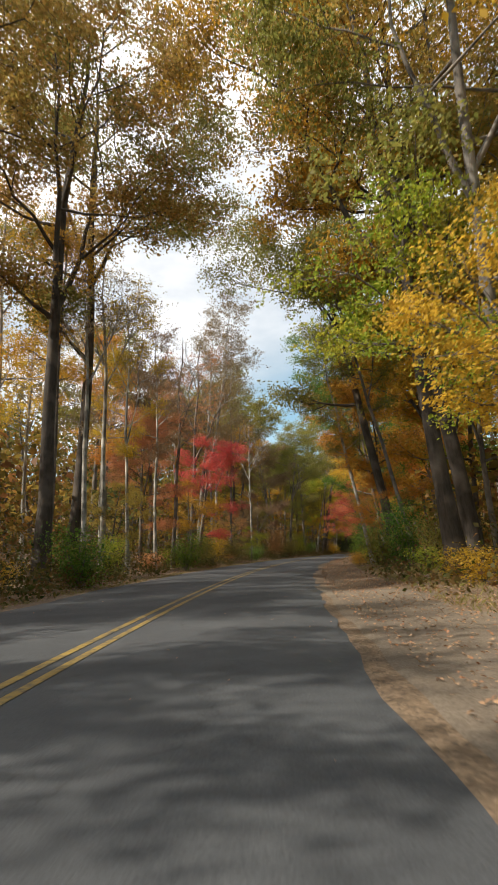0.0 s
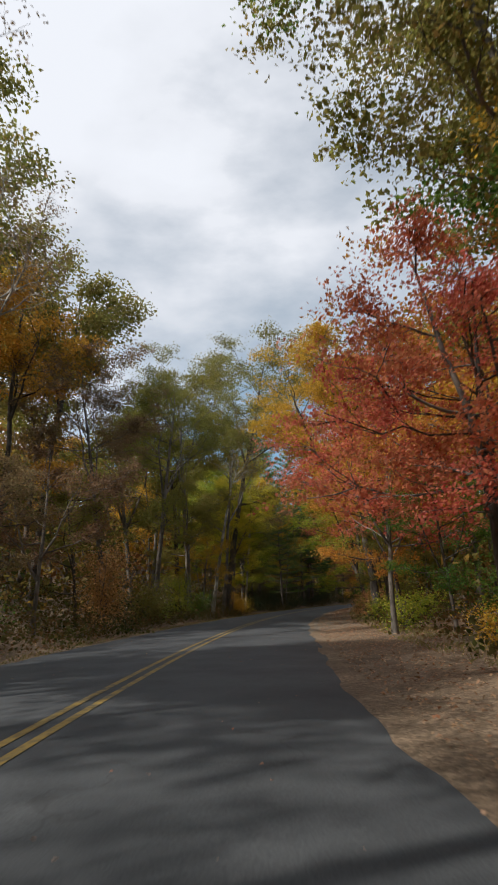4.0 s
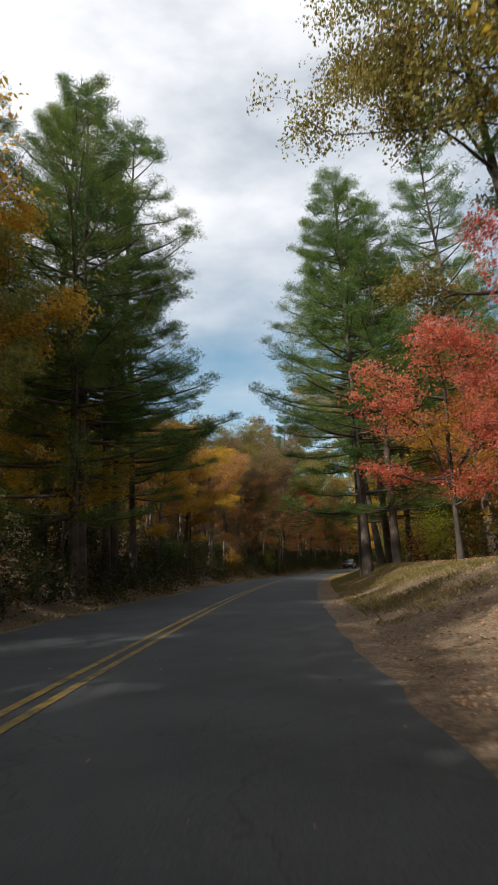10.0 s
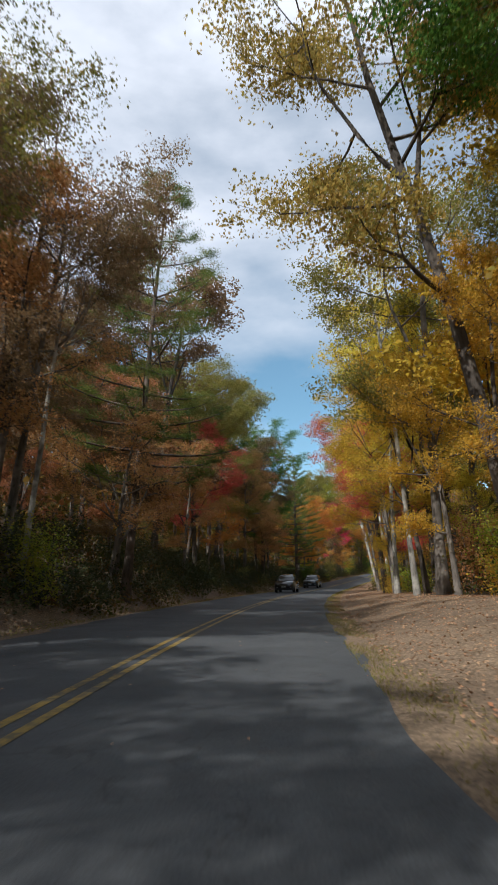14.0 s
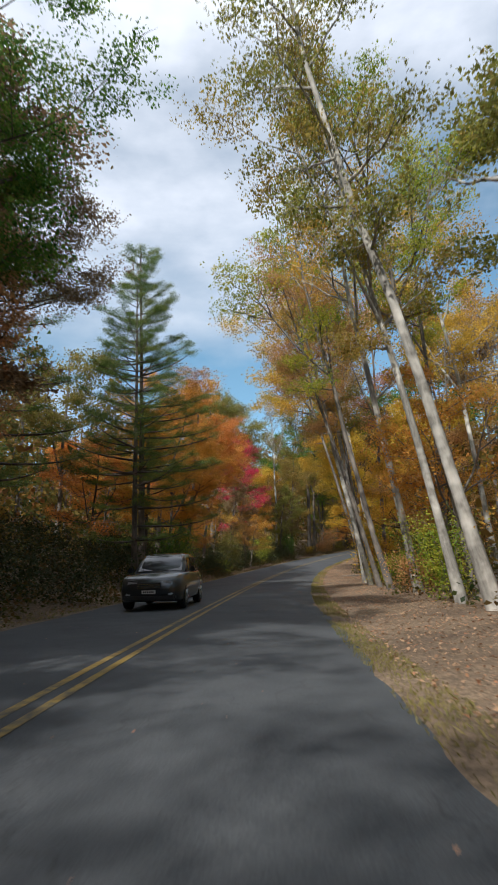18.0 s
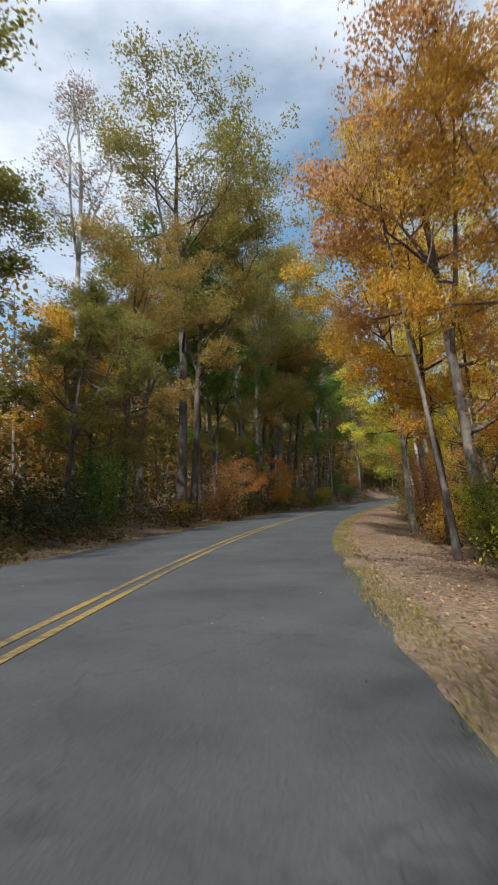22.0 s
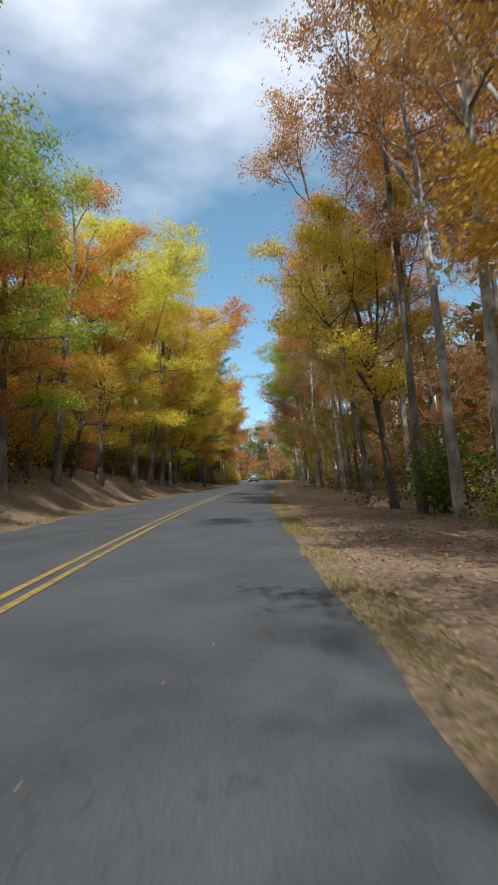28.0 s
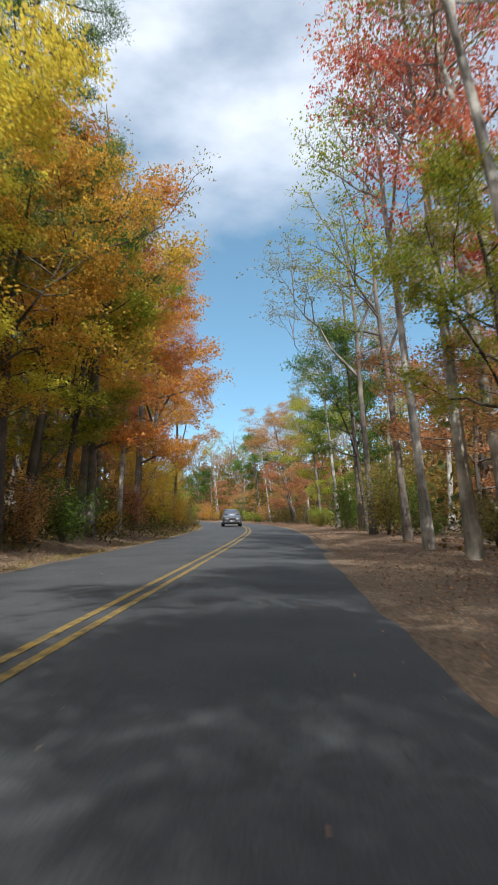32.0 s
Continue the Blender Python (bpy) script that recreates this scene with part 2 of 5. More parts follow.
def asphalt_material():
    m, n, l, b = material("worn_asphalt", 0.85)
    fine = noise_node(n, l, 60, 4, 0.7)
    mid = noise_node(n, l, 0.7, 5, 0.6)
    r = ramp(n, [(.3, (.046, .050, .055)), (.7, (.084, .089, .094))])
    l.new(mid.outputs["Fac"], r.inputs["Fac"])
    g = ramp(n, [(.35, (.65, .65, .65)), (.65, (1.25, 1.25, 1.25))])
    l.new(fine.outputs["Fac"], g.inputs["Fac"])
    col = mix(n, l, 1.0, r.outputs["Color"], g.outputs["Color"], "MULTIPLY")
    warp = noise_node(n, l, 1.2, 3)
    v = n.new("ShaderNodeTexVoronoi")
    v.feature = "DISTANCE_TO_EDGE"
    v.inputs["Scale"].default_value = 0.42
    c = n.new("ShaderNodeTexCoord")
    va = n.new("ShaderNodeVectorMath")
    va.operation = "MULTIPLY_ADD"
    l.new(warp.outputs["Color"], va.inputs[0])
    va.inputs[1].default_value = (1.2, 1.2, 1.2)
    l.new(c.outputs["Object"], va.inputs[2])
    l.new(va.outputs[0], v.inputs["Vector"])
    cr = ramp(n, [(0, (1, 1, 1)), (.007, (0, 0, 0))])
    l.new(v.outputs["Distance"], cr.inputs["Fac"])
    half = n.new("ShaderNodeMath")
    half.operation = "MULTIPLY"
    half.inputs[1].default_value = 0.55
    l.new(cr.outputs["Color"], half.inputs[0])
    col = mix(n, l, half.outputs[0], col, (.03, .03, .03))
    l.new(col, b.inputs["Base Color"])
    bump(n, l, fine.outputs["Fac"], b, 0.35, 0.008)
    return m


def paint_material():
    m, n, l, b = material("worn_yellow_paint", 0.7)
    a = noise_node(n, l, 9, 6, 0.7)
    worn = noise_node(n, l, 0.5, 4, 0.6)
    both = n.new("ShaderNodeMath")
    both.operation = "MULTIPLY_ADD"
    both.inputs[1].default_value = 0.55
    l.new(worn.outputs["Fac"], both.inputs[0])
    l.new(a.outputs["Fac"], both.inputs[2])
    r = ramp(n, [(.62, (.075, .07, .055)), (.86, (.33, .22, .045))])
    l.new(both.outputs[0], r.inputs["Fac"])
    l.new(r.outputs["Color"], b.inputs["Base Color"])
    return m


def litter_material(name, stops, scale=26.0):
    """Forest floor: crumpled leaves and crumbs over stained earth."""
    m, n, l, b = material(name, 0.9)
    c = n.new("ShaderNodeTexCoord")
    warp = noise_node(n, l, 7, 4, 0.6)
    va = n.new("ShaderNodeVectorMath")
    va.operation = "MULTIPLY_ADD"
    l.new(warp.outputs["Color"], va.inputs[0])
    va.inputs[1].default_value = (.12, .12, .12)
    l.new(c.outputs["Object"], va.inputs[2])
    v = n.new("ShaderNodeTexVoronoi")
    v.inputs["Scale"].default_value = scale
    l.new(va.outputs[0], v.inputs["Vector"])
    sep = n.new("ShaderNodeSeparateColor")
    l.new(v.outputs["Color"], sep.inputs[0])
    fine = noise_node(n, l, scale * 1.6, 5, 0.7)
    half = n.new("ShaderNodeMath")
    half.operation = "MULTIPLY_ADD"
    half.inputs[1].default_value = 0.6
    l.new(sep.outputs[0], half.inputs[0])
    scaled = n.new("ShaderNodeMath")
    scaled.operation = "MULTIPLY_ADD"
    scaled.inputs[1].default_value = 0.9
    scaled.inputs[2].default_value = -0.25
    l.new(fine.outputs["Fac"], scaled.inputs[0])
    l.new(scaled.outputs[0], half.inputs[2])
    r = ramp(n, stops)
    l.new(half.outputs[0], r.inputs["Fac"])
    big = noise_node(n, l, 0.35, 5)
    g = ramp(n, [(.3, (.5, .46, .42)), (.7, (1.15, 1.12, 1.05))])
    l.new(big.outputs["Fac"], g.inputs["Fac"])
    col = mix(n, l, 1.0, r.outputs["Color"], g.outputs["Color"], "MULTIPLY")
    l.new(col, b.inputs["Base Color"])
    bump(n, l, half.outputs[0], b, 0.6, 0.02)
    return m


ASPHALT = asphalt_material()
PAINT = paint_material()
LITTER = litter_material("leaf_litter", [(0, (.075, .058, .04)), (.3, (.16, .115, .075)), (.6, (.25, .18, .12)), (.85, (.36, .27, .185)), (1, (.22, .13, .07))])
GRAVEL = litter_material("sandy_gravel", [(0, (.12, .10, .075)), (.5, (.22, .18, .14)), (.9, (.32, .275, .22)), (1, (.24, .15, .08))], 55)
GRASS = leaf_material("dry_grass", [(.16, .15, .04), (.28, .24, .07), (.38, .30, .12), (.14, .18, .04)], 0.3, 0.85)
GREY_GRAVEL = litter_material("grey_gravel", [(0, (.09, .08, .07)), (.5, (.15, .135, .115)), (.9, (.22, .20, .17)), (1, (.20, .12, .06))], 55)
FALLEN = leaf_material("fallen_leaves", [(.20, .11, .055), (.35, .21, .115), (.45, .30, .175), (.36, .16, .075), (.50, .37, .22)], 0.15, 1.05)

# ---- meshes ----


def flat_mesh(name, verts, faces, mats, smooth=False):
    """A mesh of faces that all have as many corners."""
    verts, faces = np.asarray(verts, dtype=np.float32), np.asarray(faces, dtype=np.int32)
    me = bpy.data.meshes.new(name)
    me.vertices.add(len(verts))
    me.vertices.foreach_set("co", verts.ravel())
    n, k = faces.shape
    me.loops.add(n * k)
    me.loops.foreach_set("vertex_index", faces.ravel())
    me.polygons.add(n)
    me.polygons.foreach_set("loop_start", np.arange(0, n * k, k, dtype=np.int32))
    if smooth:
        me.polygons.foreach_set("use_smooth", np.ones(n, dtype=bool))
    me.update(calc_edges=True)
    for m in mats if isinstance(mats, (list, tuple)) else [mats]:
        me.materials.append(m)
    return me


def part(name, bm, mat, parent, label=""):
    """Links a bmesh or a mesh as one mesh object under a thing."""
    if isinstance(bm, bpy.types.Mesh):
        me = bm
    else:
        me = bpy.data.meshes.new(name)
        bm.to_mesh(me)
        bm.free()
    if mat is not None:
        me.materials.append(mat)
    ob = new(name, me)
    ob.parent = parent
    return tagged(ob, label) if label else ob


class Bag:
    """Gathers quads."""

    def __init__(self):
        self.v, self.f, self.n = [], [], 0

    def add(self, v, f):
        self.v.append(np.asarray(v, dtype=np.float64))
        self.f.append(np.asarray(f, dtype=np.int64) + self.n)
        self.n += len(v)

    def mesh(self, name, mats, smooth=False):
        return flat_mesh(name, np.concatenate(self.v), np.concatenate(self.f), mats, smooth)


def tube(points, radii, sides=6):
    """A tapered, bent limb through the points."""
    p = np.asarray(points, dtype=float)
    d = np.gradient(p, axis=0)
    d /= np.linalg.norm(d, axis=1)[:, None] + 1e-9
    ref = np.where(np.abs(d[:, 2:3]) > 0.9, np.array([[1.0, 0, 0]]), np.array([[0, 0, 1.0]]))
    a = np.cross(d, ref)
    a /= np.linalg.norm(a, axis=1)[:, None] + 1e-9
    b = np.cross(d, a)
    w = np.arange(sides) * 2 * math.pi / sides
    r = np.asarray(radii)[:, None, None]
    v = p[:, None, :] + r * (a[:, None, :] * np.cos(w)[None, :, None] + b[:, None, :] * np.sin(w)[None, :, None])
    k = np.arange(sides)
    f = [np.stack([i * sides + k, i * sides + (k + 1) % sides, (i + 1) * sides + (k + 1) % sides, (i + 1) * sides + k], 1) for i in range(len(p) - 1)]
    return v.reshape(-1, 3), np.concatenate(f)


def leaves(rng, centres, size, wide=0.62, flat=0.7):
    """Kite-shaped, slightly folded leaves at the centres."""
    n = len(centres)
    nor = rng.normal(size=(n, 3)) * 0.75 + np.array([0, 0, flat])
    nor /= np.linalg.norm(nor, axis=1)[:, None]
    a = np.cross(nor, rng.normal(size=(n, 3)))
    a /= np.linalg.norm(a, axis=1)[:, None] + 1e-9
    b = np.cross(nor, a)
    s = size * rng.uniform(0.6, 1.35, (n, 1))
    fold = nor * s * 0.12
    v = np.stack([centres - a * s * 0.5, centres + b * s * wide * 0.5 - a * s * 0.08 + fold, centres + a * s * 0.5 - fold, centres - b * s * wide * 0.5 - a * s * 0.08 + fold], 1)
    return v.reshape(-1, 3), np.arange(4 * n).reshape(-1, 4)


def broadleaf(name, seed, height, clear, spread, limbs, per, size, bark, clump=0.5, lift=0.55, radius=None, twigs=5, thin=0.0, lean=0.0, fork=0.5):
    """A broad-leaved tree: a crooked trunk that forks, rising limbs, branches, twigs, and a crown of single leaves in sprays. Its base is at the origin."""
    rng = np.random.default_rng(seed)
    radius = radius or height * 0.0105
    wood, spots = Bag(), []

    def stem(start, az, rise, length, r0, r1, n=6, crook=0.06, up=0.25, sides=5):
        """A bent shoot; it starts at the given rise (radians) and turns upwards by up."""
        w = np.linspace(0, 1, n)
        e = rise + up * w
        a = az + np.cumsum(rng.normal(size=n) * 0.16) * w
        d = np.stack([np.cos(a) * np.cos(e), np.sin(a) * np.cos(e), np.sin(e)], 1) * length / (n - 1)
        pts = start + np.concatenate([[np.zeros(3)], np.cumsum(d[:-1], axis=0)]) + rng.normal(size=(n, 3)) * length * crook * 0.35 * w[:, None]
        wood.add(*tube(pts, r0 + (r1 - r0) * w ** 0.85, sides))
        return pts

    def on(pts, x):
        return np.array([np.interp(x, np.linspace(0, 1, len(pts)), pts[:, c]) for c in range(3)])

    # the trunk and the leaders into which it forks
    k = 9
    hz = np.linspace(0, 1, k)
    wander = np.cumsum(rng.normal(size=(k, 2)) * height * 0.009, axis=0) * hz[:, None]
    top = height * 0.96
    trunk = np.column_stack([wander[:, 0] + lean * height * hz ** 1.3, wander[:, 1], hz * top])
    rad = radius * (1 - hz) ** 0.75 + 0.018
    rad[0] *= 1.4
    wood.add(*tube(np.vstack([trunk[:1] - [0, 0, 0.6], trunk]), np.concatenate([[rad[0] * 1.15], rad]), 9))
    axes = [(trunk, rad[0] / 1.4, clear, 0.97)]
    for i in range(2 if fork > 0 else 0):
        h = fork * rng.uniform(0.75, 1.15)
        base, r = on(trunk, h), float(np.interp(h, hz, rad)) * 0.72
        side = stem(base, rng.uniform(0, 6.28) if i == 0 else axes[1][4] + 2.6, 0.95 + 0.2 * rng.random(), height * (0.9 - h) * 0.85, r, 0.02, 7, 0.06, 0.35, 7)
        axes.append((side, r, 0.25, 0.98, math.atan2(side[2, 1] - side[0, 1], side[2, 0] - side[0, 0])))
    middle, tall = height * (clear + 1) / 2, height * (1 - clear) / 2
    for i in range(limbs):
        axis = axes[0] if fork <= 0 or rng.random() < 0.5 else axes[1 + int(rng.integers(2))]
        q = (i + rng.uniform(0.1, 0.9)) / limbs
        x = axis[2] + (axis[3] - axis[2]) * q
        base = on(axis[0], x)
        az = i * 2.399 + rng.normal() * 0.5
        room = math.sqrt(max(0.12, 1 - min(1.0, abs(base[2] + spread * 0.3 - middle) / tall) ** 2.2))
        length = spread * room * rng.uniform(0.65, 1.2)
        r0 = max(0.022, axis[1] * (1 - x) ** 0.75 * 0.5 + 0.012)
        pts = stem(base, az, lift * (0.25 + 1.1 * q) + rng.normal() * 0.12, length, r0, 0.012, 7, 0.09, 0.35)
        for j in range(twigs):
            x2 = 0.28 + 0.72 * (j + rng.random()) / twigs
            b = on(pts, x2)
            l2 = length * rng.uniform(0.28, 0.55) * (1.25 - 0.6 * x2)
            br = stem(b, az + (1 if j % 2 else -1) * rng.uniform(0.35, 1.25), rng.normal() * 0.25 + 0.3, l2, max(0.012, r0 * 0.45 * (1.1 - x2)), 0.006, 5, 0.1, 0.3, 4)
            for m in range(4):
                b3 = on(br, 0.3 + 0.7 * (m + rng.random()) / 4)
                l3 = rng.uniform(0.35, 0.8) * (0.5 + spread * 0.11)
                tw = stem(b3, rng.uniform(0, 6.28), rng.normal() * 0.35 + 0.15, l3, 0.007, 0.003, 3, 0.1, 0.0, 3)
                spots += [tw[1], tw[2]]
        spots.append(pts[-1])
    spots = np.array(spots)
    spots = spots[rng.random(len(spots)) > thin]
    share = rng.uniform(0.25, 1.75, len(spots)) * per / len(spots)          # full and thin sprays
    tuft = np.repeat(spots, np.maximum(1, np.round(share / 5)).astype(int), axis=0)
    tuft = tuft + rng.normal(size=tuft.shape) * clump * np.array([0.62, 0.62, 0.34])
    c = np.repeat(tuft, 5, axis=0)
    c = c + rng.normal(size=c.shape) * np.array([size, size, size * .6]) * 1.0
    root = new(name)
    part("trunk", wood.mesh("trunk", bark, True), None, root)
    part("crown", flat_mesh("crown", *leaves(rng, c, size), LEAF["olive"]), None, root)
    return root


def pine(name, seed, height, clear, spread, per, bark):
    rng = np.random.default_rng(seed)
    hz = np.linspace(0, 1, 10)
    trunk = np.column_stack([np.cumsum(rng.normal(size=10)) * 0.05 * hz, np.cumsum(rng.normal(size=10)) * 0.05 * hz, hz * height])
    rad = height * 0.0095 * (1 - hz) ** 0.9 + 0.015
    rad[0] *= 1.3
    tr, wood, spots, ways = Bag(), Bag(), [], []
    tr.add(*tube(np.vstack([trunk[:1] - [0, 0, 0.6], trunk]), np.concatenate([[rad[0] * 1.1], rad]), 9))
    h = clear * height
    while h < height * 0.985:
        q = (h / height - clear) / (1 - clear)
        n = 5 if q < 0.8 else 4
        off = rng.uniform(0, 6.28)
        for i in range(n):
            if rng.random() < 0.24:
                continue
            az = off + i * 6.283 / n + rng.normal() * 0.2
            length = spread * (1.02 - q) ** 0.75 * rng.uniform(0.6, 1.15) * (0.75 + 0.25 * min(1, q * 5)) + 0.35
            base = np.array([np.interp(h, trunk[:, 2], trunk[:, 0]), np.interp(h, trunk[:, 2], trunk[:, 1]), h])
            w = np.linspace(0, 1, 6)
            rise = length * ((-0.10 + 0.55 * q) * w + 0.16 * w ** 3 + 0.02 * rng.normal())
            way = np.array([math.cos(az), math.sin(az), 0])
            pts = base + np.outer(w * length, way) + np.outer(rise, [0, 0, 1])
            wood.add(*tube(pts, (0.012 + 0.012 * length) * (1 - w) ** 0.7 + 0.006, 4))
            for j in range(int(8 + length * 7)):
                x = rng.uniform(0.28, 1.02) ** 0.8
                b0 = np.array([np.interp(x, w, pts[:, c]) for c in range(3)])
                side = np.array([-way[1], way[0], 0]) * rng.normal() * length * 0.20 * (1.25 - x)
                spots.append(b0 + side + np.array([0, 0, rng.uniform(-0.05, 0.18)]))
        h += rng.uniform(0.7, 1.25) * (1.1 - 0.45 * q)
    spots = np.array(spots)
    c = np.repeat(spots, max(1, int(per / len(spots))), axis=0)
    d = rng.normal(size=c.shape) * np.array([1, 1, 0.7]) + np.array([0, 0, 0.35])
    d /= np.linalg.norm(d, axis=1)[:, None]
    length = rng.uniform(0.10, 0.22, (len(c), 1))
    a = c + rng.normal(size=c.shape) * np.array([.15, .15, .055])
    side = np.cross(d, rng.normal(size=c.shape))
    side /= np.linalg.norm(side, axis=1)[:, None]
    wide = 0.009
    v = np.stack([a - side * wide * 0.5, a + d * length * 0.6 - side * wide, a + d * length, a + d * length * 0.55 + side * wide], 1)
    root = new(name)
    tr.v, tr.f = tr.v + wood.v, tr.f + [f + tr.n for f in wood.f]
    part("trunk", tr.mesh("trunk", bark, True), None, root)
    part("crown", flat_mesh("crown", v.reshape(-1, 3), np.arange(4 * len(c)).reshape(-1, 4), LEAF["pine"]), None, root)
    return root


def shrub(name, seed, height, spread, per, size, stems=7):
    rng = np.random.default_rng(seed)
    wood, spots = Bag(), []
    for i in range(stems):
        az, out = rng.uniform(0, 6.28), rng.uniform(0.2, 1) * spread
        w = np.linspace(0, 1, 4)
        h = height * rng.uniform(0.6, 1)
        pts = np.column_stack([math.cos(az) * out * w ** 1.4, math.sin(az) * out * w ** 1.4, h * w - 0.1]) + rng.normal(size=(4, 3)) * 0.05
        wood.add(*tube(pts, 0.022 * (1 - w) + 0.006, 4))
        for x in np.linspace(0.3, 1, 6):
            spots.append([np.interp(x, w, pts[:, c]) for c in range(3)])
    spots = np.array(spots)
    c = np.repeat(spots, max(1, per // len(spots)), axis=0)
    c = c + rng.normal(size=c.shape) * np.array([spread * 0.27, spread * 0.27, height * 0.10])
    c[:, 2] = np.abs(c[:, 2]) + 0.03
    root = new(name)
    part("stem", wood.mesh("stem", BARK_GREY, True), None, root)
    part("foliage", flat_mesh("foliage", *leaves(rng, c, size), LEAF["green"]), None, root)
    return root


# ---- ground and road ----
EDGE_R, EDGE_L, LINE = 1.15, -6.2, -2.15      # the road's edges and its centre line, to the right of the way
# seconds along the way, height of the bank on the right and on the left
BANKS = [(-8, .1, .2), (0, .1, .2), (6, .1, .3), (8.5, .15, .3), (9.6, .9, .6), (11, 1.1, 1.2), (12.5, 1.0, 1.8), (15, .65, 2.0), (17, .2, 1.6), (20, .1, 1.2), (22, -.3, .5),
         (25, -.5, .4), (26, -.3, .8), (28, -.2, 1.8), (30, 0, 2.2), (31, 0, 1.5), (33, .1, .9), (40, .2, .5), (60, .3, .4)]


def ease(a, b, x):
    q = np.clip((x - a) / (b - a), 0, 1)
    return q * q * (3 - 2 * q)


def wave(s, u):
    """Smooth, uneven ground, about -1 to 1."""
    return (np.sin(s * 0.31 + u * 0.53) + np.sin(s * 0.17 - u * 0.71 + 1.3) + 0.6 * np.sin(s * 0.83 + u * 1.1 + 2) + 0.4 * np.sin(s * 1.9 - u * 1.6)) / 3


def relief(s, u):
    """Height of the ground over the road's level, s along the way, u to its right."""
    s, u = np.asarray(s, dtype=float), np.asarray(u, dtype=float)
    when = np.interp(s, _run, _t)
    right = np.interp(when, [b[0] for b in BANKS], [b[1] for b in BANKS])
    left = np.interp(when, [b[0] for b in BANKS], [b[2] for b in BANKS])
    off = np.where(u > 0, u - EDGE_R, EDGE_L - u)
    bank = np.where(u > 0, right, left)
    # unseen rise behind the left trees, steepened so its woods block the sun
    shade_hill = np.where(u > 0, 0, np.interp(when, [-8, 3, 7, 11, 19, 22, 25, 28, 33, 60], [.05, .05, .14, .28, .28, .12, .05, .25, .25, .08])) * np.clip(off - 5, 0, 45)
    side = shade_hill + bank * ease(0.5, 4.2, off) + 0.012 * np.clip(off - 4, 0, 60) * np.sign(bank + 0.05) - 0.55 * np.clip(off - 50, 0, 80) + wave(s, u) * (0.02 + 0.10 * ease(1.5, 8, off))
    return np.where(off > -0.1, side - 0.02 - 0.03 * ease(0.0, 0.5, off) * (1 - ease(0.5, 1.6, off)), -0.07)


def places(s, u, up):
    """Many places at once, as at() gives one."""
    h = np.interp(s, _s, _head)
    return np.stack([np.interp(s, _s, _x) + u * np.cos(h), np.interp(s, _s, _y) + u * np.sin(h), np.interp(s, _s, _z) + up], -1)


def strip(name, s, u, up, mat):
    """A sheet over the grid of s and u; up gives its heights."""
    gs, gu = np.meshgrid(s, u, indexing="ij")
    v = places(gs, gu if np.ndim(u) == 1 else u, up(gs, gu)).reshape(-1, 3)
    n, k = gs.shape
    i = np.arange((n - 1) * k).reshape(n - 1, k)[:, :-1].ravel()
    f = np.stack([i, i + k, i + k + 1, i + 1], 1)[:, ::-1]
    return new(name, flat_mesh(name, v, f, mat, True))


S0, S1 = -55, 735
side = np.concatenate([np.arange(0, 6, 0.5), np.arange(6, 20, 1.5), np.array([22, 26, 32, 40, 50, 60, 75])])
cross = np.concatenate([(EDGE_L - side)[::-1], [-3.5, -1.9, -0.3], EDGE_R + side])
ground = strip("ground", np.arange(S0, S1, 1.0), cross, relief, LITTER)
tagged(ground, "forest floor covered in brown fallen leaves", "ground", kind="structure")



def lie(x, y):
    """Height of the land away from the road, and the distance from the road."""
    near = np.arange(0, len(_s), 16)
    d = np.hypot(x[:, None] - _x[near], y[:, None] - _y[near])
    w = 1 / (d + 15) ** 3
    return (w * _z[near]).sum(1) / w.sum(1), d.min(1)


axis = np.concatenate([[-2600, -1500, -900, -600], np.arange(-450, 460, 25), [600, 900, 1500, 2600]])
mid_x, mid_y = (_x.min() + _x.max()) / 2, (_y.min() + _y.max()) / 2
gx, gy = (g.ravel() for g in np.meshgrid(axis + mid_x, axis + mid_y, indexing="ij"))
gz, gd = lie(gx, gy)
n = len(axis)
i = np.arange((n - 1) * n).reshape(n - 1, n)[:, :-1].ravel()
far_ground = new("far_ground", flat_mesh("far_ground", np.column_stack([gx, gy, gz - 2.2]), np.stack([i, i + n, i + n + 1, i + 1], 1), LITTER, True))
tagged(far_ground, "leaf-covered forest floor reaching to the horizon", "ground", kind="structure")

lane = np.linspace(EDGE_L, EDGE_R, 9)
rs = np.arange(S0, S1, 0.5)


def road_u(gs, gu):
    ragged = 0.04 * np.sin(gs * 1.9) + 0.025 * np.sin(gs * 3.7 + 1) + 0.08 * np.sin(gs * 0.4)
    return gu + np.where(gu > EDGE_R - 0.01, ragged, 0) - np.where(gu < EDGE_L + 0.01, ragged, 0)


gs, gu = np.meshgrid(rs, lane, indexing="ij")
gu = road_u(gs, gu)
v = places(gs, gu, 0.04 * (1 - np.clip((gu - LINE) / np.where(gu > LINE, 3.3, 4.05), -1.1, 1.1) ** 2) - 0.02 * ((gu > EDGE_R - .1) | (gu < EDGE_L + .1))).reshape(-1, 3)
i = np.arange((len(rs) - 1) * 9).reshape(-1, 9)[:, :-1].ravel()
road = new("road", flat_mesh("road", v, np.stack([i, i + 9, i + 10, i + 1], 1)[:, ::-1], ASPHALT, True))
tagged(road, "two-lane grey worn asphalt forest road", "road", kind="structure")

for k, du in enumerate((-0.13, 0.13)):
    line = strip("centre_line", rs, np.array([LINE + du - 0.055, LINE + du + 0.055]), lambda a, b: np.full(a.shape, 0.046), PAINT)
    tagged(line, "worn yellow painted centre line on the asphalt", "road marking", kind="structure")

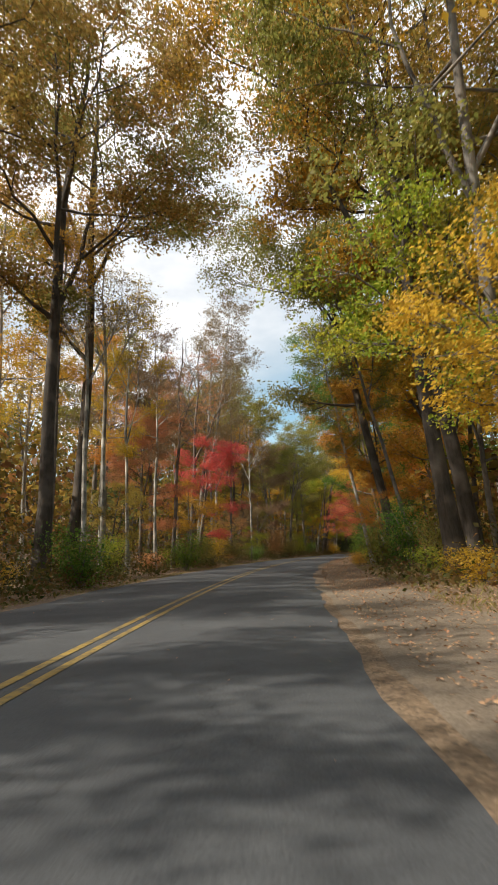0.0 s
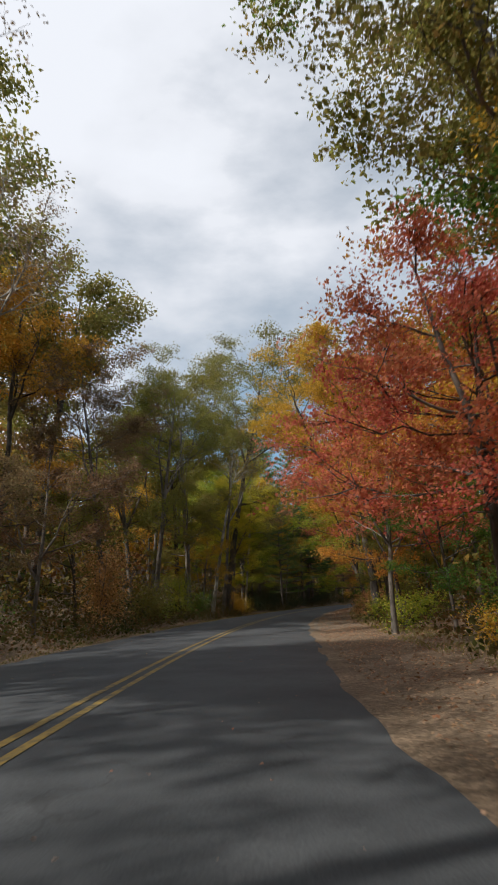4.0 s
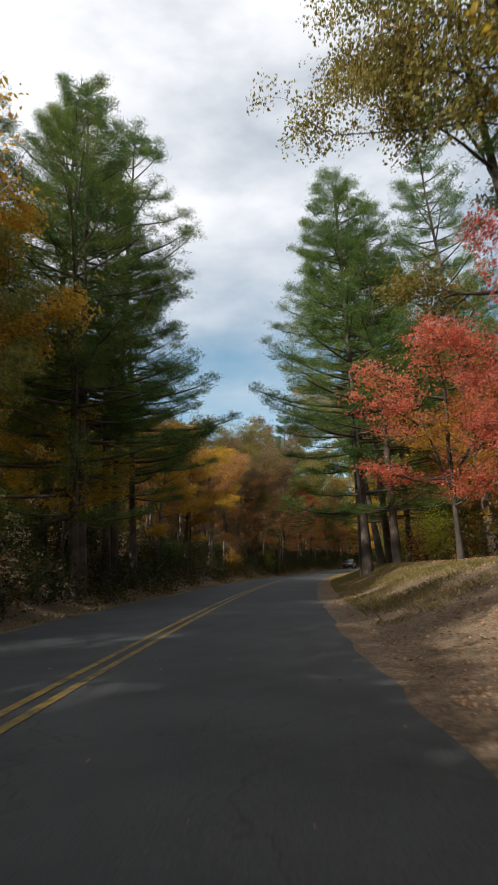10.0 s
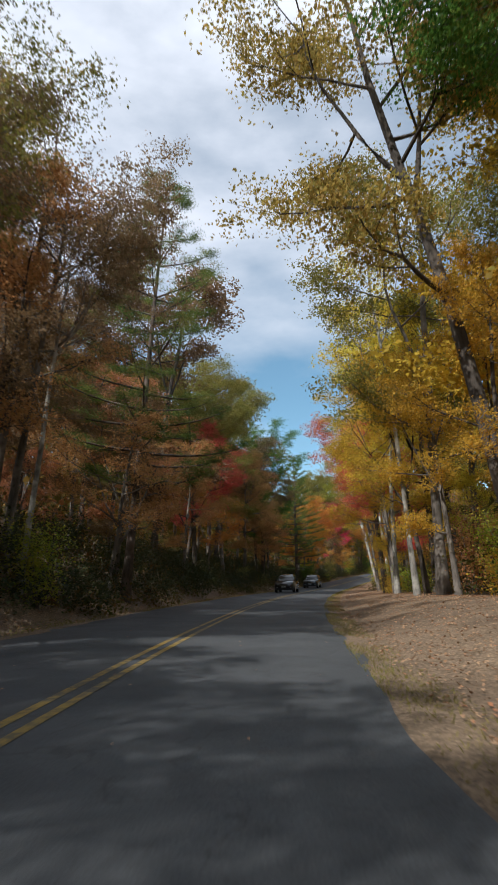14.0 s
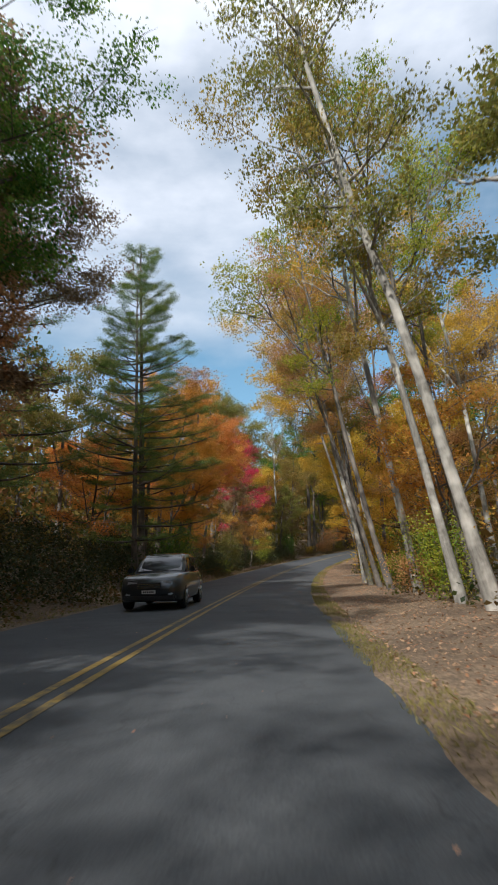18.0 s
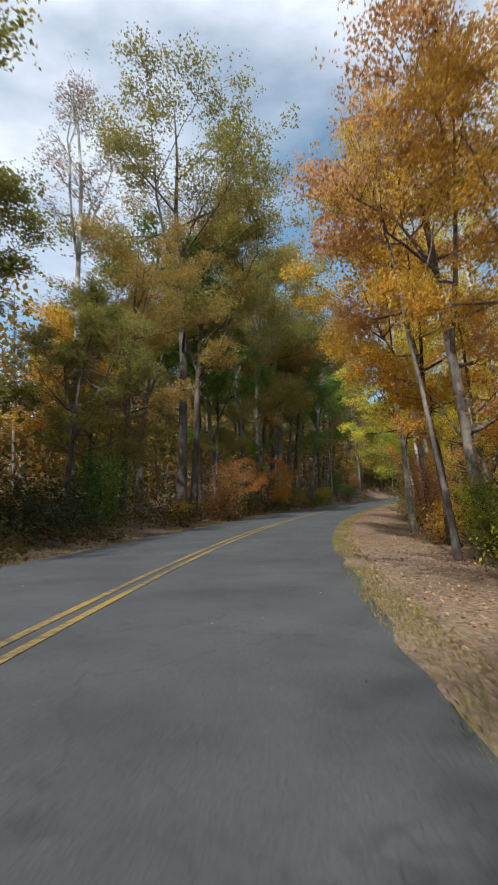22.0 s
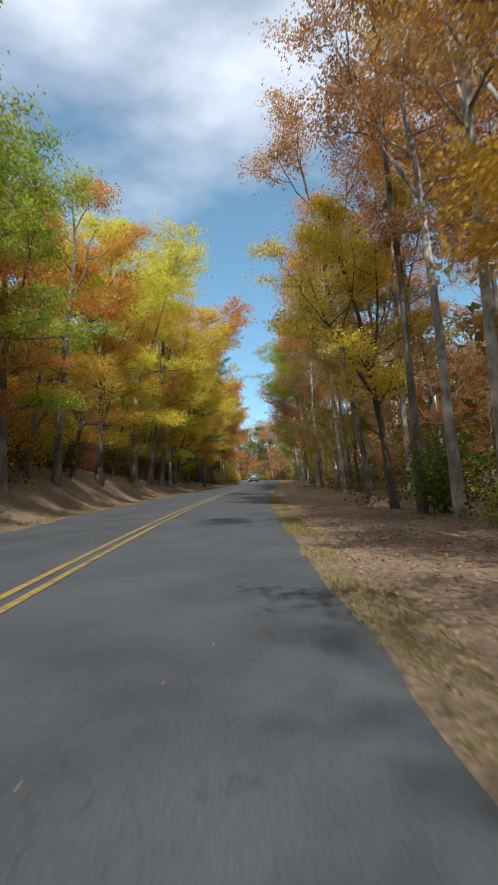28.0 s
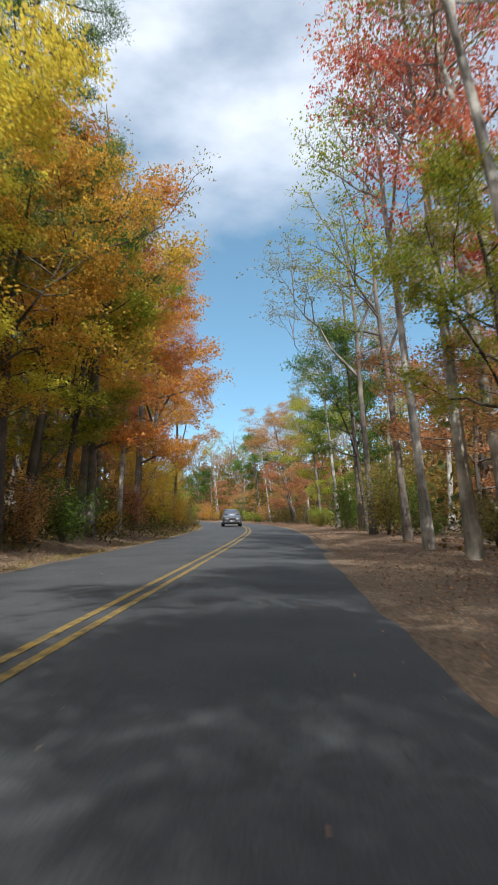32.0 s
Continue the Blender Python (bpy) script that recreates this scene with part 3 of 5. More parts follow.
# ---- trees: one of each build, copied ----
MODEL = {
    "oak": [broadleaf("oak_tree", 11, 19, .36, 5.6, 17, 38000, .115, BARK_DARK, .50, .60), broadleaf("oak_tree", 12, 19, .42, 5.0, 17, 36000, .115, BARK_DARK, .50, .65, fork=.45),
            broadleaf("oak_tree", 13, 19, .32, 5.8, 18, 38000, .115, BARK_GREY, .50, .55, lean=.06, fork=.55)],
    "maple": [broadleaf("maple_tree", 21, 13.7, .22, 3.9, 17, 31000, .102, BARK_GREY, .42, .55), broadleaf("maple_tree", 22, 13.7, .28, 3.6, 17, 30000, .102, BARK_DARK, .42, .62, lean=.05, fork=.4)],
    "small": [broadleaf("understory_tree", 31, 7.6, .22, 2.8, 12, 15000, .085, BARK_DARK, .34, .30, lean=.08, fork=.4), broadleaf("understory_tree", 32, 7.6, .28, 2.6, 12, 14000, .085, BARK_GREY, .34, .36, lean=.12, fork=.35)],
    "slender": [broadleaf("slender_tree", 41, 19, .42, 2.6, 15, 13500, .095, BARK_PALE, .42, .75, radius=.12, fork=0), broadleaf("slender_tree", 42, 19, .38, 2.9, 15, 14500, .095, BARK_PALE, .42, .7, radius=.11, lean=.06, fork=.6),
                broadleaf("slender_tree", 43, 19, .46, 2.5, 14, 12000, .095, BARK_GREY, .42, .8, radius=.10, lean=-.03, fork=.65)],
    "sparse": [broadleaf("thin_leaved_tree", 51, 17, .34, 3.0, 16, 4200, .095, BARK_GREY, .35, .95, radius=.13, fork=.5), broadleaf("thin_leaved_tree", 52, 17, .30, 2.8, 16, 3600, .095, BARK_PALE, .35, .95, radius=.13, fork=.6)],
    "bare": [broadleaf("bare_tree", 56, 17, .45, 1.7, 15, 120, .08, BARK_PALE, .3, 1.05, radius=.12, fork=.65)],
    "pine": [pine("pine_tree", 61, 22, .14, 5.8, 105000, BARK_PINE), pine("pine_tree", 62, 22, .24, 5.2, 95000, BARK_PINE)],
    "thin_pine": [pine("pine_tree", 63, 22, .36, 5.2, 62000, BARK_PINE)],
    "shrub": [shrub("shrub", 71, 2.0, 1.35, 2600, .095), shrub("shrub", 72, 1.5, 1.2, 2000, .085), shrub("shrub", 73, 3.2, 1.6, 3600, .10)],
    "oak_back": [broadleaf("oak_tree", 14, 19, .32, 5.2, 14, 16000, .19, BARK_DARK, .6, .6, twigs=4), broadleaf("oak_tree", 15, 19, .38, 4.8, 14, 15000, .19, BARK_GREY, .6, .65, fork=.42, twigs=4)],
    "maple_back": [broadleaf("maple_tree", 24, 13.7, .22, 3.8, 13, 13000, .17, BARK_GREY, .5, .55)],
}
WORDS = {"olive": "olive-brown", "green": "green", "lime": "yellow-green", "gold": "golden", "yellow": "bright yellow", "orange": "orange", "rust": "rust-red", "red": "light red",
         "crimson": "deep crimson", "brown": "withered brown", "bronze": "bronze-gold", "pine": "dark green"}
KIND = {"oak": ("tall broad oak with {} autumn leaves and dark trunk", "tree", "roadside oaks"), "maple": ("maple tree with {} autumn leaves at the roadside", "tree", "roadside maples"),
        "small": ("small understory tree with {} leaves under the oaks", "tree", "understory trees"), "slender": ("tall slender tree with pale trunk and {} leaves", "tree", "slender trees"),
        "bare": ("tall bare pale-barked tree with {} leaf remnants", "tree", "half-bare trees"), "sparse": ("thin half-bare tree keeping a few {} leaves", "tree", "half-bare trees"), "pine": ("tall pine with layered {} needle boughs", "pine tree", "pines"),
        "thin_pine": ("tall pine with a bare trunk and thin {} needle boughs", "pine tree", "pines"), "shrub": ("low shrub with {} leaves at the forest edge", "shrub", "roadside shrubs")}
dice = np.random.default_rng(7)


def verge(s):
    """Width of the open strip on the right of the road."""
    return float(np.interp(np.interp(s, _run, _t), [0, 5, 8, 9.5, 15.5, 18, 22, 26, 33, 36], [2.6, 2.2, 3.0, 5.0, 5.0, 3.2, 3.2, 4.0, 3.6, 2.5]))


def plant(kind, s, off, right, colour, size=1.0, build=None, turn=None, tilt=(0, 0), back=False):
    """One tree or shrub, off metres from the road's edge. tilt: degrees towards the road and along it."""
    u = EDGE_R + off if right else EDGE_L - off
    models = MODEL[kind + "_back" if (back or off > 6.5) and kind + "_back" in MODEL else kind]
    pick = int(dice.integers(2)) + len(colour)
    ob = models[pick % len(models) if build is None else build]
    turn = dice.uniform(0, 360) if turn is None else turn
    lean = pose(0, 0, 0, 0, 0, heading(s)) @ pose(0, 0, 0, -tilt[1], -tilt[0] if right else tilt[0], 0)
    m = Matrix.Translation(at(s, u, float(relief(s, u)) - 0.03)) @ lean @ pose(0, 0, 0, 0, 0, turn) @ Matrix.Diagonal((size * dice.uniform(.94, 1.06), size * dice.uniform(.94, 1.06), size, 1))
    made = copy_thing(ob, m)
    for c in made.children:
        if c.name.startswith(("crown", "foliage")):
            c.material_slots[0].link = "OBJECT"
            c.material_slots[0].material = LEAF[colour]
    words, category, group = KIND[kind]
    return tagged(made, words.format(WORDS[colour]), category, group)


# from seconds, to seconds: what grows along the right and along the left, as kind, colour, share
RIGHT = [(-2, 3.2, [("oak", "lime", 3), ("oak", "bronze", 1), ("maple", "gold", 1), ("maple", "orange", 1)]),
         (3.2, 6, [("oak", "green", 2), ("maple", "orange", 1), ("oak", "olive", 2), ("maple", "gold", 1)]),
         (6, 8.6, [("maple", "gold", 3), ("maple", "orange", 1), ("maple", "lime", 2), ("oak", "olive", 1)]),
         (8.6, 10.5, [("maple", "gold", 3), ("oak", "olive", 2), ("small", "red", 1)]),
         (10.5, 13, [("pine", "pine", 4), ("small", "red", 1), ("maple", "lime", 1)]),
         (13, 15.5, [("oak", "bronze", 3), ("maple", "gold", 2), ("maple", "orange", 1)]),
         (15.5, 17.5, [("slender", "yellow", 2), ("maple", "red", 1), ("maple", "yellow", 2), ("oak", "olive", 1)]),
         (17.5, 21, [("slender", "gold", 3), ("oak", "olive", 2), ("maple", "orange", 1), ("slender", "rust", 1)]),
         (21, 23, [("oak", "green", 2), ("oak", "brown", 1), ("maple", "gold", 2), ("maple", "orange", 1)]),
         (23, 25, [("slender", "yellow", 3), ("maple", "gold", 1), ("maple", "orange", 1), ("sparse", "gold", 1)]),
         (25, 27.5, [("slender", "yellow", 2), ("sparse", "rust", 2), ("slender", "gold", 1), ("maple", "lime", 1)]),
         (27.5, 31, [("slender", "rust", 3), ("maple", "orange", 1), ("oak", "bronze", 1), ("slender", "bronze", 1)]),
         (31, 33, [("slender", "rust", 3), ("maple", "rust", 1), ("slender", "bronze", 2), ("slender", "olive", 1)]),
         (33, 45, [("sparse", "rust", 3), ("sparse", "lime", 1), ("slender", "olive", 1), ("maple", "green", 1)])]
LEFT = [(-2, 3, [("slender", "gold", 3), ("oak", "bronze", 1), ("maple", "orange", 2), ("maple", "gold", 1)]),
        (3, 6, [("sparse", "brown", 2), ("oak", "brown", 2), ("oak", "olive", 1), ("maple", "rust", 1)]),
        (6, 8, [("oak", "olive", 2), ("oak", "gold", 1), ("oak", "brown", 1)]),
        (8, 10.2, [("maple", "lime", 2), ("maple", "gold", 1), ("oak", "olive", 1)]),
        (10.2, 12.5, [("pine", "pine", 4), ("maple", "gold", 1)]),
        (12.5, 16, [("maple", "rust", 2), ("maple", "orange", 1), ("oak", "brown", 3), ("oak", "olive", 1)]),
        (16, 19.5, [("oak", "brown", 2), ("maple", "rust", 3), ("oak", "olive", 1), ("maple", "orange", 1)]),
        (19.5, 22, [("maple", "orange", 3), ("oak", "olive", 1), ("pine", "pine", 1)]),
        (22, 24, [("oak", "olive", 3), ("sparse", "gold", 1)]),
        (24, 28, [("oak", "olive", 4), ("maple", "gold", 1), ("oak", "green", 1)]),
        (28, 29.4, [("oak", "green", 1), ("oak", "olive", 2)]),
        (29.4, 33, [("maple", "yellow", 2), ("maple", "gold", 3), ("maple", "orange", 1), ("maple", "lime", 1)]),
        (33, 36, [("maple", "gold", 2), ("pine", "pine", 1), ("oak", "rust", 1), ("maple", "yellow", 1)]),
        (36, 45, [("maple", "orange", 2), ("oak", "rust", 2), ("sparse", "rust", 1), ("oak", "olive", 1)])]


def choice(beds, when):
    for a, b, kinds in beds:
        if a <= when < b:
            w = np.array([k[2] for k in kinds], dtype=float)
            return kinds[int(dice.choice(len(kinds), p=w / w.sum()))]
    return beds[-1][2][0]


def fill(right, beds, first, step, spread, start=-12.0, end=640):
    s = start
    while s < end:
        when = float(np.interp(s, _run, _t))
        kind, colour, _ = choice(beds, when)
        off = first + dice.uniform(0, spread)
        low = 0.70 if not right and (12.3 < when < 16.5 or 20.2 < when < 22.6) else 1.1
        plant(kind, s, off, right, colour, low * dice.uniform(.82, 1.12), tilt=(dice.uniform(-2, 6), dice.normal() * 2), back=True)
        s += step * dice.uniform(.6, 1.4)


# the trees that stand out, set one by one: kind, metres along the way, metres from the road's edge, on the right?
plant("small", 13.0, 4.9, True, "lime", 1.15, tilt=(10, 0))
plant("oak", 15.5, 4.5, False, "bronze", 1.35, tilt=(0, 0))
plant("oak", 14.5, 4.7, True, "olive", 1.05, tilt=(5, 0))
plant("oak", 20.5, 4.6, True, "bronze", 1.40, tilt=(5, 0))
plant("oak", 23.5, 6.0, True, "gold", 1.38, tilt=(6, 0))
plant("oak", 24.0, 3.6, False, "bronze", 1.42, tilt=(3, 0))
plant("oak", 28.5, 4.2, False, "olive", 1.48, tilt=(5, 0))
plant("sparse", 27.0, 3.0, False, "brown", 0.95, tilt=(0, 0))
plant("sparse", 30.5, 3.4, False, "bronze", 1.05, tilt=(0, 0))
plant("maple", 25.0, 7.2, True, "gold", 0.88, tilt=(4, 0))
plant("slender", 26.0, 4.2, False, "gold", 0.89, tilt=(2, 0))
plant("slender", 29.8, 4.8, True, "olive", 0.89, tilt=(10, 0))
plant("slender", 32.0, 2.6, False, "gold", 0.84, tilt=(0, 0))
plant("oak", 33.0, 6.9, True, "lime", 1.11, tilt=(4, 0))
plant("oak", 34.6, 4.6, True, "olive", 1.30, tilt=(10, 0))
plant("slender", 35.2, 2.0, False, "brown", 0.79, tilt=(0, 0))
plant("slender", 35.5, 5.5, False, "orange", 0.79, tilt=(0, 0))
plant("slender", 37.2, 3.3, True, "olive", 0.84, tilt=(12, 0))
plant("maple", 37.5, 4.6, True, "orange", 0.95, tilt=(6, 0))
plant("maple", 39.0, 4.2, False, "rust", 0.80, tilt=(3, 0))
plant("sparse", 41.0, 2.6, False, "rust", 1.00, tilt=(4, 0))
plant("maple", 45.0, 1.9, False, "red", 0.74, tilt=(10, 0))
plant("small", 43.5, 2.2, False, "gold", 0.80, tilt=(8, 0))
plant("sparse", 47.0, 3.0, False, "brown", 1.15, tilt=(4, 0))
plant("oak", 47.2, 4.7, True, "green", 0.79, tilt=(3, 0))
plant("slender", 48.5, 2.8, False, "brown", 1.20, tilt=(8, 0))
plant("slender", 52.5, 4.0, False, "brown", 1.15, tilt=(4, 0))
plant("slender", 55.5, 3.2, False, "brown", 1.05, tilt=(2, 0))
plant("bare", 57.0, 3.8, False, "brown", 1.10, tilt=(0, 0))
plant("oak", 56.5, 5.6, True, "green", 1.18, tilt=(2, 0))
plant("sparse", 58.8, 2.4, False, "brown", 1.00, tilt=(0, 0))
plant("small", 59.8, 3.1, True, "red", 0.95, tilt=(4, 0))
plant("small", 60.0, 2.7, True, "red", 0.86, tilt=(6, 0))
plant("oak", 62.2, 5.6, True, "olive", 1.25, tilt=(4, 0))
plant("small", 64.0, 4.6, True, "orange", 1.18, tilt=(4, 0))
plant("small", 61.0, 0.9, False, "lime", 0.46, tilt=(6, 0))
plant("oak", 66.8, 7.6, True, "olive", 1.05, tilt=(2, 0))
plant("sparse", 66.8, 2.2, False, "brown", 0.94, tilt=(0, 0))
plant("small", 69.8, 2.5, True, "red", 0.92, tilt=(4, 0))
plant("oak", 82.0, 3.4, False, "brown", 0.79, tilt=(0, 0))
plant("maple", 84.0, 3.5, True, "gold", 1.24, tilt=(3, 0))
plant("maple", 86.0, 3.5, True, "gold", 1.17, tilt=(0, 0))
plant("small", 87.0, 3.3, True, "lime", 0.99, tilt=(8, 0))
plant("maple", 89.2, 4.8, True, "gold", 1.09, tilt=(5, 0))
plant("oak", 92.0, 3.6, False, "olive", 0.92, tilt=(0, 0))
plant("maple", 93.2, 3.2, True, "gold", 1.09, tilt=(2, 0))
plant("maple", 99.5, 3.8, True, "red", 0.88, tilt=(12, 0))
plant("maple", 97.2, 2.8, False, "olive", 0.80, tilt=(0, 0))
plant("maple", 102.0, 4.6, True, "lime", 0.95, tilt=(8, 0))
plant("oak", 100.0, 3.4, False, "olive", 1.15, tilt=(4, 0))
plant("sparse", 103.0, 2.2, False, "bronze", 1.06, tilt=(9, 0))
plant("maple", 103.2, 3.3, True, "gold", 0.80, tilt=(5, 0))
plant("oak", 103.5, 5.4, False, "olive", 1.00, tilt=(0, 0))
plant("oak", 110.3, 2.8, False, "olive", 1.50, tilt=(9, 0))
plant("sparse", 108.0, 2.4, False, "brown", 1.20, tilt=(6, 0))
plant("small", 111.8, 4.3, True, "orange", 0.92, tilt=(6, 0))
plant("maple", 111.8, 2.7, False, "yellow", 1.02, tilt=(4, 0))
plant("maple", 112.5, 2.6, False, "yellow", 0.80, tilt=(4, 0))
plant("oak", 114.0, 3.2, False, "lime", 0.79, tilt=(0, 0))
plant("oak", 114.2, 4.5, True, "gold", 0.89, tilt=(4, 0))
plant("slender", 115.8, 2.0, False, "yellow", 0.95, tilt=(5, 0))
plant("maple", 116.5, 2.6, False, "lime", 0.88, tilt=(4, 0))
plant("maple", 118.2, 2.7, False, "lime", 0.95, tilt=(0, 0))
plant("maple", 118.0, 4.3, True, "red", 1.02, tilt=(17, 0))
plant("small", 121.5, 4.6, True, "red", 0.90, tilt=(8, 0))
plant("maple", 120.2, 5.3, True, "orange", 0.95, tilt=(7, 0))
plant("maple", 121.5, 2.6, False, "olive", 0.88, tilt=(3, 0))
plant("maple", 124.5, 5.2, True, "gold", 0.88, tilt=(6, 0))
plant("maple", 127.2, 5.1, True, "gold", 1.02, tilt=(6, 0))
plant("oak", 128.8, 3.3, False, "brown", 0.79, tilt=(2, 0))
plant("maple", 130.5, 5.3, True, "gold", 0.88, tilt=(4, 0))
plant("maple", 130.5, 5.1, True, "gold", 1.09, tilt=(6, 0))
plant("oak", 134.5, 5.0, True, "olive", 1.00, tilt=(4, 0))
plant("pine", 134.8, 1.7, False, "pine", 0.68, tilt=(0, 0))
plant("small", 135.5, 5.1, True, "red", 0.79, tilt=(4, 0))
plant("small", 139.5, 5.3, True, "red", 0.66, tilt=(4, 0))
plant("oak", 139.5, 5.1, True, "olive", 0.84, tilt=(4, 0))
plant("maple", 140.5, 2.5, False, "olive", 0.73, tilt=(4, 0))
plant("pine", 148.5, 1.6, False, "pine", 0.95, tilt=(0, 0))
plant("small", 149.2, 5.1, True, "red", 1.12, tilt=(0, 0))
plant("pine", 149.5, 1.7, False, "pine", 1.00, tilt=(0, 0))
plant("pine", 152.5, 1.7, False, "pine", 0.95, tilt=(0, 0))
plant("pine", 153.5, 1.8, False, "pine", 1.09, tilt=(3, 0))
plant("pine", 156.5, 1.7, False, "pine", 0.86, tilt=(0, 0))
plant("pine", 157.0, 3.9, True, "pine", 0.86, tilt=(0, 0))
plant("pine", 157.2, 2.5, True, "pine", 1.00, tilt=(0, 0))
plant("pine", 159.2, 2.5, True, "pine", 1.05, tilt=(0, 0))
plant("thin_pine", 163.0, 4.2, True, "pine", 1.00, tilt=(2, 0))
plant("maple", 163.2, 2.5, False, "gold", 0.73, tilt=(6, 0))
plant("pine", 164.8, 5.6, True, "pine", 0.91, tilt=(0, 0))
plant("thin_pine", 169.7, 4.2, True, "pine", 1.08, tilt=(7, 0))
plant("maple", 171.0, 2.6, False, "gold", 0.80, tilt=(6, 0))
plant("maple", 173.0, 2.7, False, "brown", 0.62, tilt=(2, 0))
plant("thin_pine", 178.0, 6.0, True, "pine", 1.00, tilt=(2, 0))
plant("maple", 178.8, 2.7, False, "gold", 0.77, tilt=(4, 0))
plant("maple", 179.2, 2.6, False, "rust", 0.80, tilt=(6, 0))
plant("maple", 184.2, 2.6, False, "brown", 0.69, tilt=(3, 0))
plant("oak", 188.8, 3.4, False, "olive", 0.68, tilt=(0, 0))
plant("sparse", 189.2, 5.6, False, "brown", 0.88, tilt=(0, 0))
plant("oak", 190.0, 3.2, False, "brown", 0.72, tilt=(4, 0))
plant("oak", 192.8, 6.0, True, "green", 1.00, tilt=(3, 0))
plant("oak", 192.8, 3.3, False, "olive", 0.84, tilt=(0, 0))
plant("maple", 193.8, 2.6, False, "brown", 0.73, tilt=(4, 0))
plant("oak", 198.8, 5.1, True, "bronze", 1.21, tilt=(9, 0))
plant("maple", 199.0, 2.6, False, "rust", 0.95, tilt=(4, 0))
plant("maple", 199.2, 5.2, True, "gold", 0.73, tilt=(6, 0))
plant("oak", 200.8, 3.4, False, "brown", 0.84, tilt=(0, 0))
plant("sparse", 201.0, 2.3, False, "brown", 0.76, tilt=(5, 0))
plant("oak", 201.5, 3.2, False, "brown", 0.74, tilt=(4, 0))
plant("maple", 206.8, 5.0, True, "gold", 0.80, tilt=(6, 0))
plant("small", 207.5, 1.7, False, "rust", 1.05, tilt=(4, 0))
plant("oak", 209.2, 4.9, True, "olive", 1.05, tilt=(0, 0))
plant("pine", 209.5, 1.6, False, "pine", 1.00, tilt=(4, 0))
plant("maple", 210.5, 2.5, False, "brown", 0.73, tilt=(4, 0))
plant("slender", 211.2, 4.1, True, "yellow", 1.05, tilt=(3, 0))
plant("maple", 212.8, 4.8, True, "gold", 0.88, tilt=(6, 0))
plant("maple", 214.8, 4.6, False, "rust", 0.88, tilt=(4, 0))
plant("maple", 217.5, 6.0, True, "yellow", 1.24, tilt=(0, 0))
plant("slender", 219.2, 4.0, True, "yellow", 1.00, tilt=(1, 0))
plant("maple", 223.0, 4.4, True, "gold", 0.95, tilt=(6, 0))
plant("maple", 224.0, 2.7, False, "rust", 0.77, tilt=(3, 0))
plant("maple", 224.2, 4.3, True, "red", 0.88, tilt=(4, 0))
plant("slender", 227.5, 5.6, True, "gold", 0.79, tilt=(4, 0))
plant("maple", 227.8, 3.5, False, "red", 0.88, tilt=(4, 0))
plant("maple", 229.2, 4.0, True, "red", 1.24, tilt=(7, 0))
plant("oak", 230.0, 3.4, False, "olive", 0.95, tilt=(0, 0))
plant("maple", 237.5, 3.7, True, "orange", 0.88, tilt=(5, 0))
plant("oak", 240.0, 3.4, False, "olive", 0.84, tilt=(0, 0))
plant("maple", 248.0, 3.0, False, "rust", 1.10, tilt=(0, 0))
plant("slender", 257.5, 3.6, True, "olive", 1.12, tilt=(12, 0))
plant("sparse", 254.0, 5.0, True, "olive", 1.20, tilt=(6, 0))
plant("oak", 256.5, 3.4, False, "green", 0.63, tilt=(0, 0))
plant("maple", 256.8, 2.7, False, "rust", 0.73, tilt=(4, 0))
plant("oak", 259.0, 3.2, False, "green", 1.05, tilt=(0, 0))
plant("slender", 261.5, 4.4, True, "lime", 1.00, tilt=(6, 0))
plant("slender", 259.8, 3.5, True, "bronze", 0.95, tilt=(8, 0))
plant("oak", 263.0, 3.3, False, "brown", 0.79, tilt=(0, 0))
plant("sparse", 265.8, 3.6, True, "gold", 1.05, tilt=(8, 0))
plant("slender", 267.5, 5.2, True, "lime", 0.98, tilt=(3, 0))
plant("slender", 269.0, 3.1, True, "lime", 1.00, tilt=(15, 0))
plant("slender", 272.0, 3.0, True, "rust", 0.89, tilt=(14, 0))
plant("shrub", 273.0, 3.5, True, "lime", 1.10, tilt=(0, 0))
plant("slender", 274.0, 2.8, True, "bronze", 0.95, tilt=(13, 0))
plant("pine", 274.2, 1.6, False, "pine", 0.77, tilt=(0, 0))
plant("slender", 274.5, 2.8, True, "rust", 0.89, tilt=(9, 0))
plant("pine", 276.5, 1.9, False, "pine", 0.91, tilt=(0, 0))
plant("slender", 277.0, 2.8, True, "olive", 1.00, tilt=(5, 0))
plant("maple", 279.0, 2.6, False, "orange", 0.77, tilt=(5, 0))
plant("slender", 281.2, 4.4, True, "rust", 1.05, tilt=(2, 0))
plant("maple", 284.8, 2.6, False, "orange", 0.73, tilt=(5, 0))
plant("maple", 287.0, 2.6, False, "orange", 0.80, tilt=(4, 0))
plant("slender", 286.0, 3.4, True, "gold", 1.10, tilt=(14, 0))
plant("sparse", 288.0, 4.4, True, "bronze", 1.20, tilt=(9, 0))
plant("maple", 285.5, 3.6, False, "orange", 1.08, tilt=(5, 0))
plant("maple", 290.5, 4.0, True, "gold", 0.80, tilt=(6, 0))
plant("oak", 293.0, 4.4, True, "gold", 1.35, tilt=(13, 0))
plant("maple", 290.8, 2.8, False, "orange", 1.05, tilt=(5, 0))
plant("maple", 297.0, 3.0, False, "orange", 0.95, tilt=(5, 0))
plant("maple", 296.2, 3.4, True, "gold", 0.88, tilt=(6, 0))
plant("maple", 305.2, 2.5, False, "brown", 0.66, tilt=(3, 0))
plant("oak", 306.5, 4.3, True, "brown", 0.95, tilt=(4, 0))
plant("oak", 306.8, 4.0, True, "green", 1.00, tilt=(2, 0))
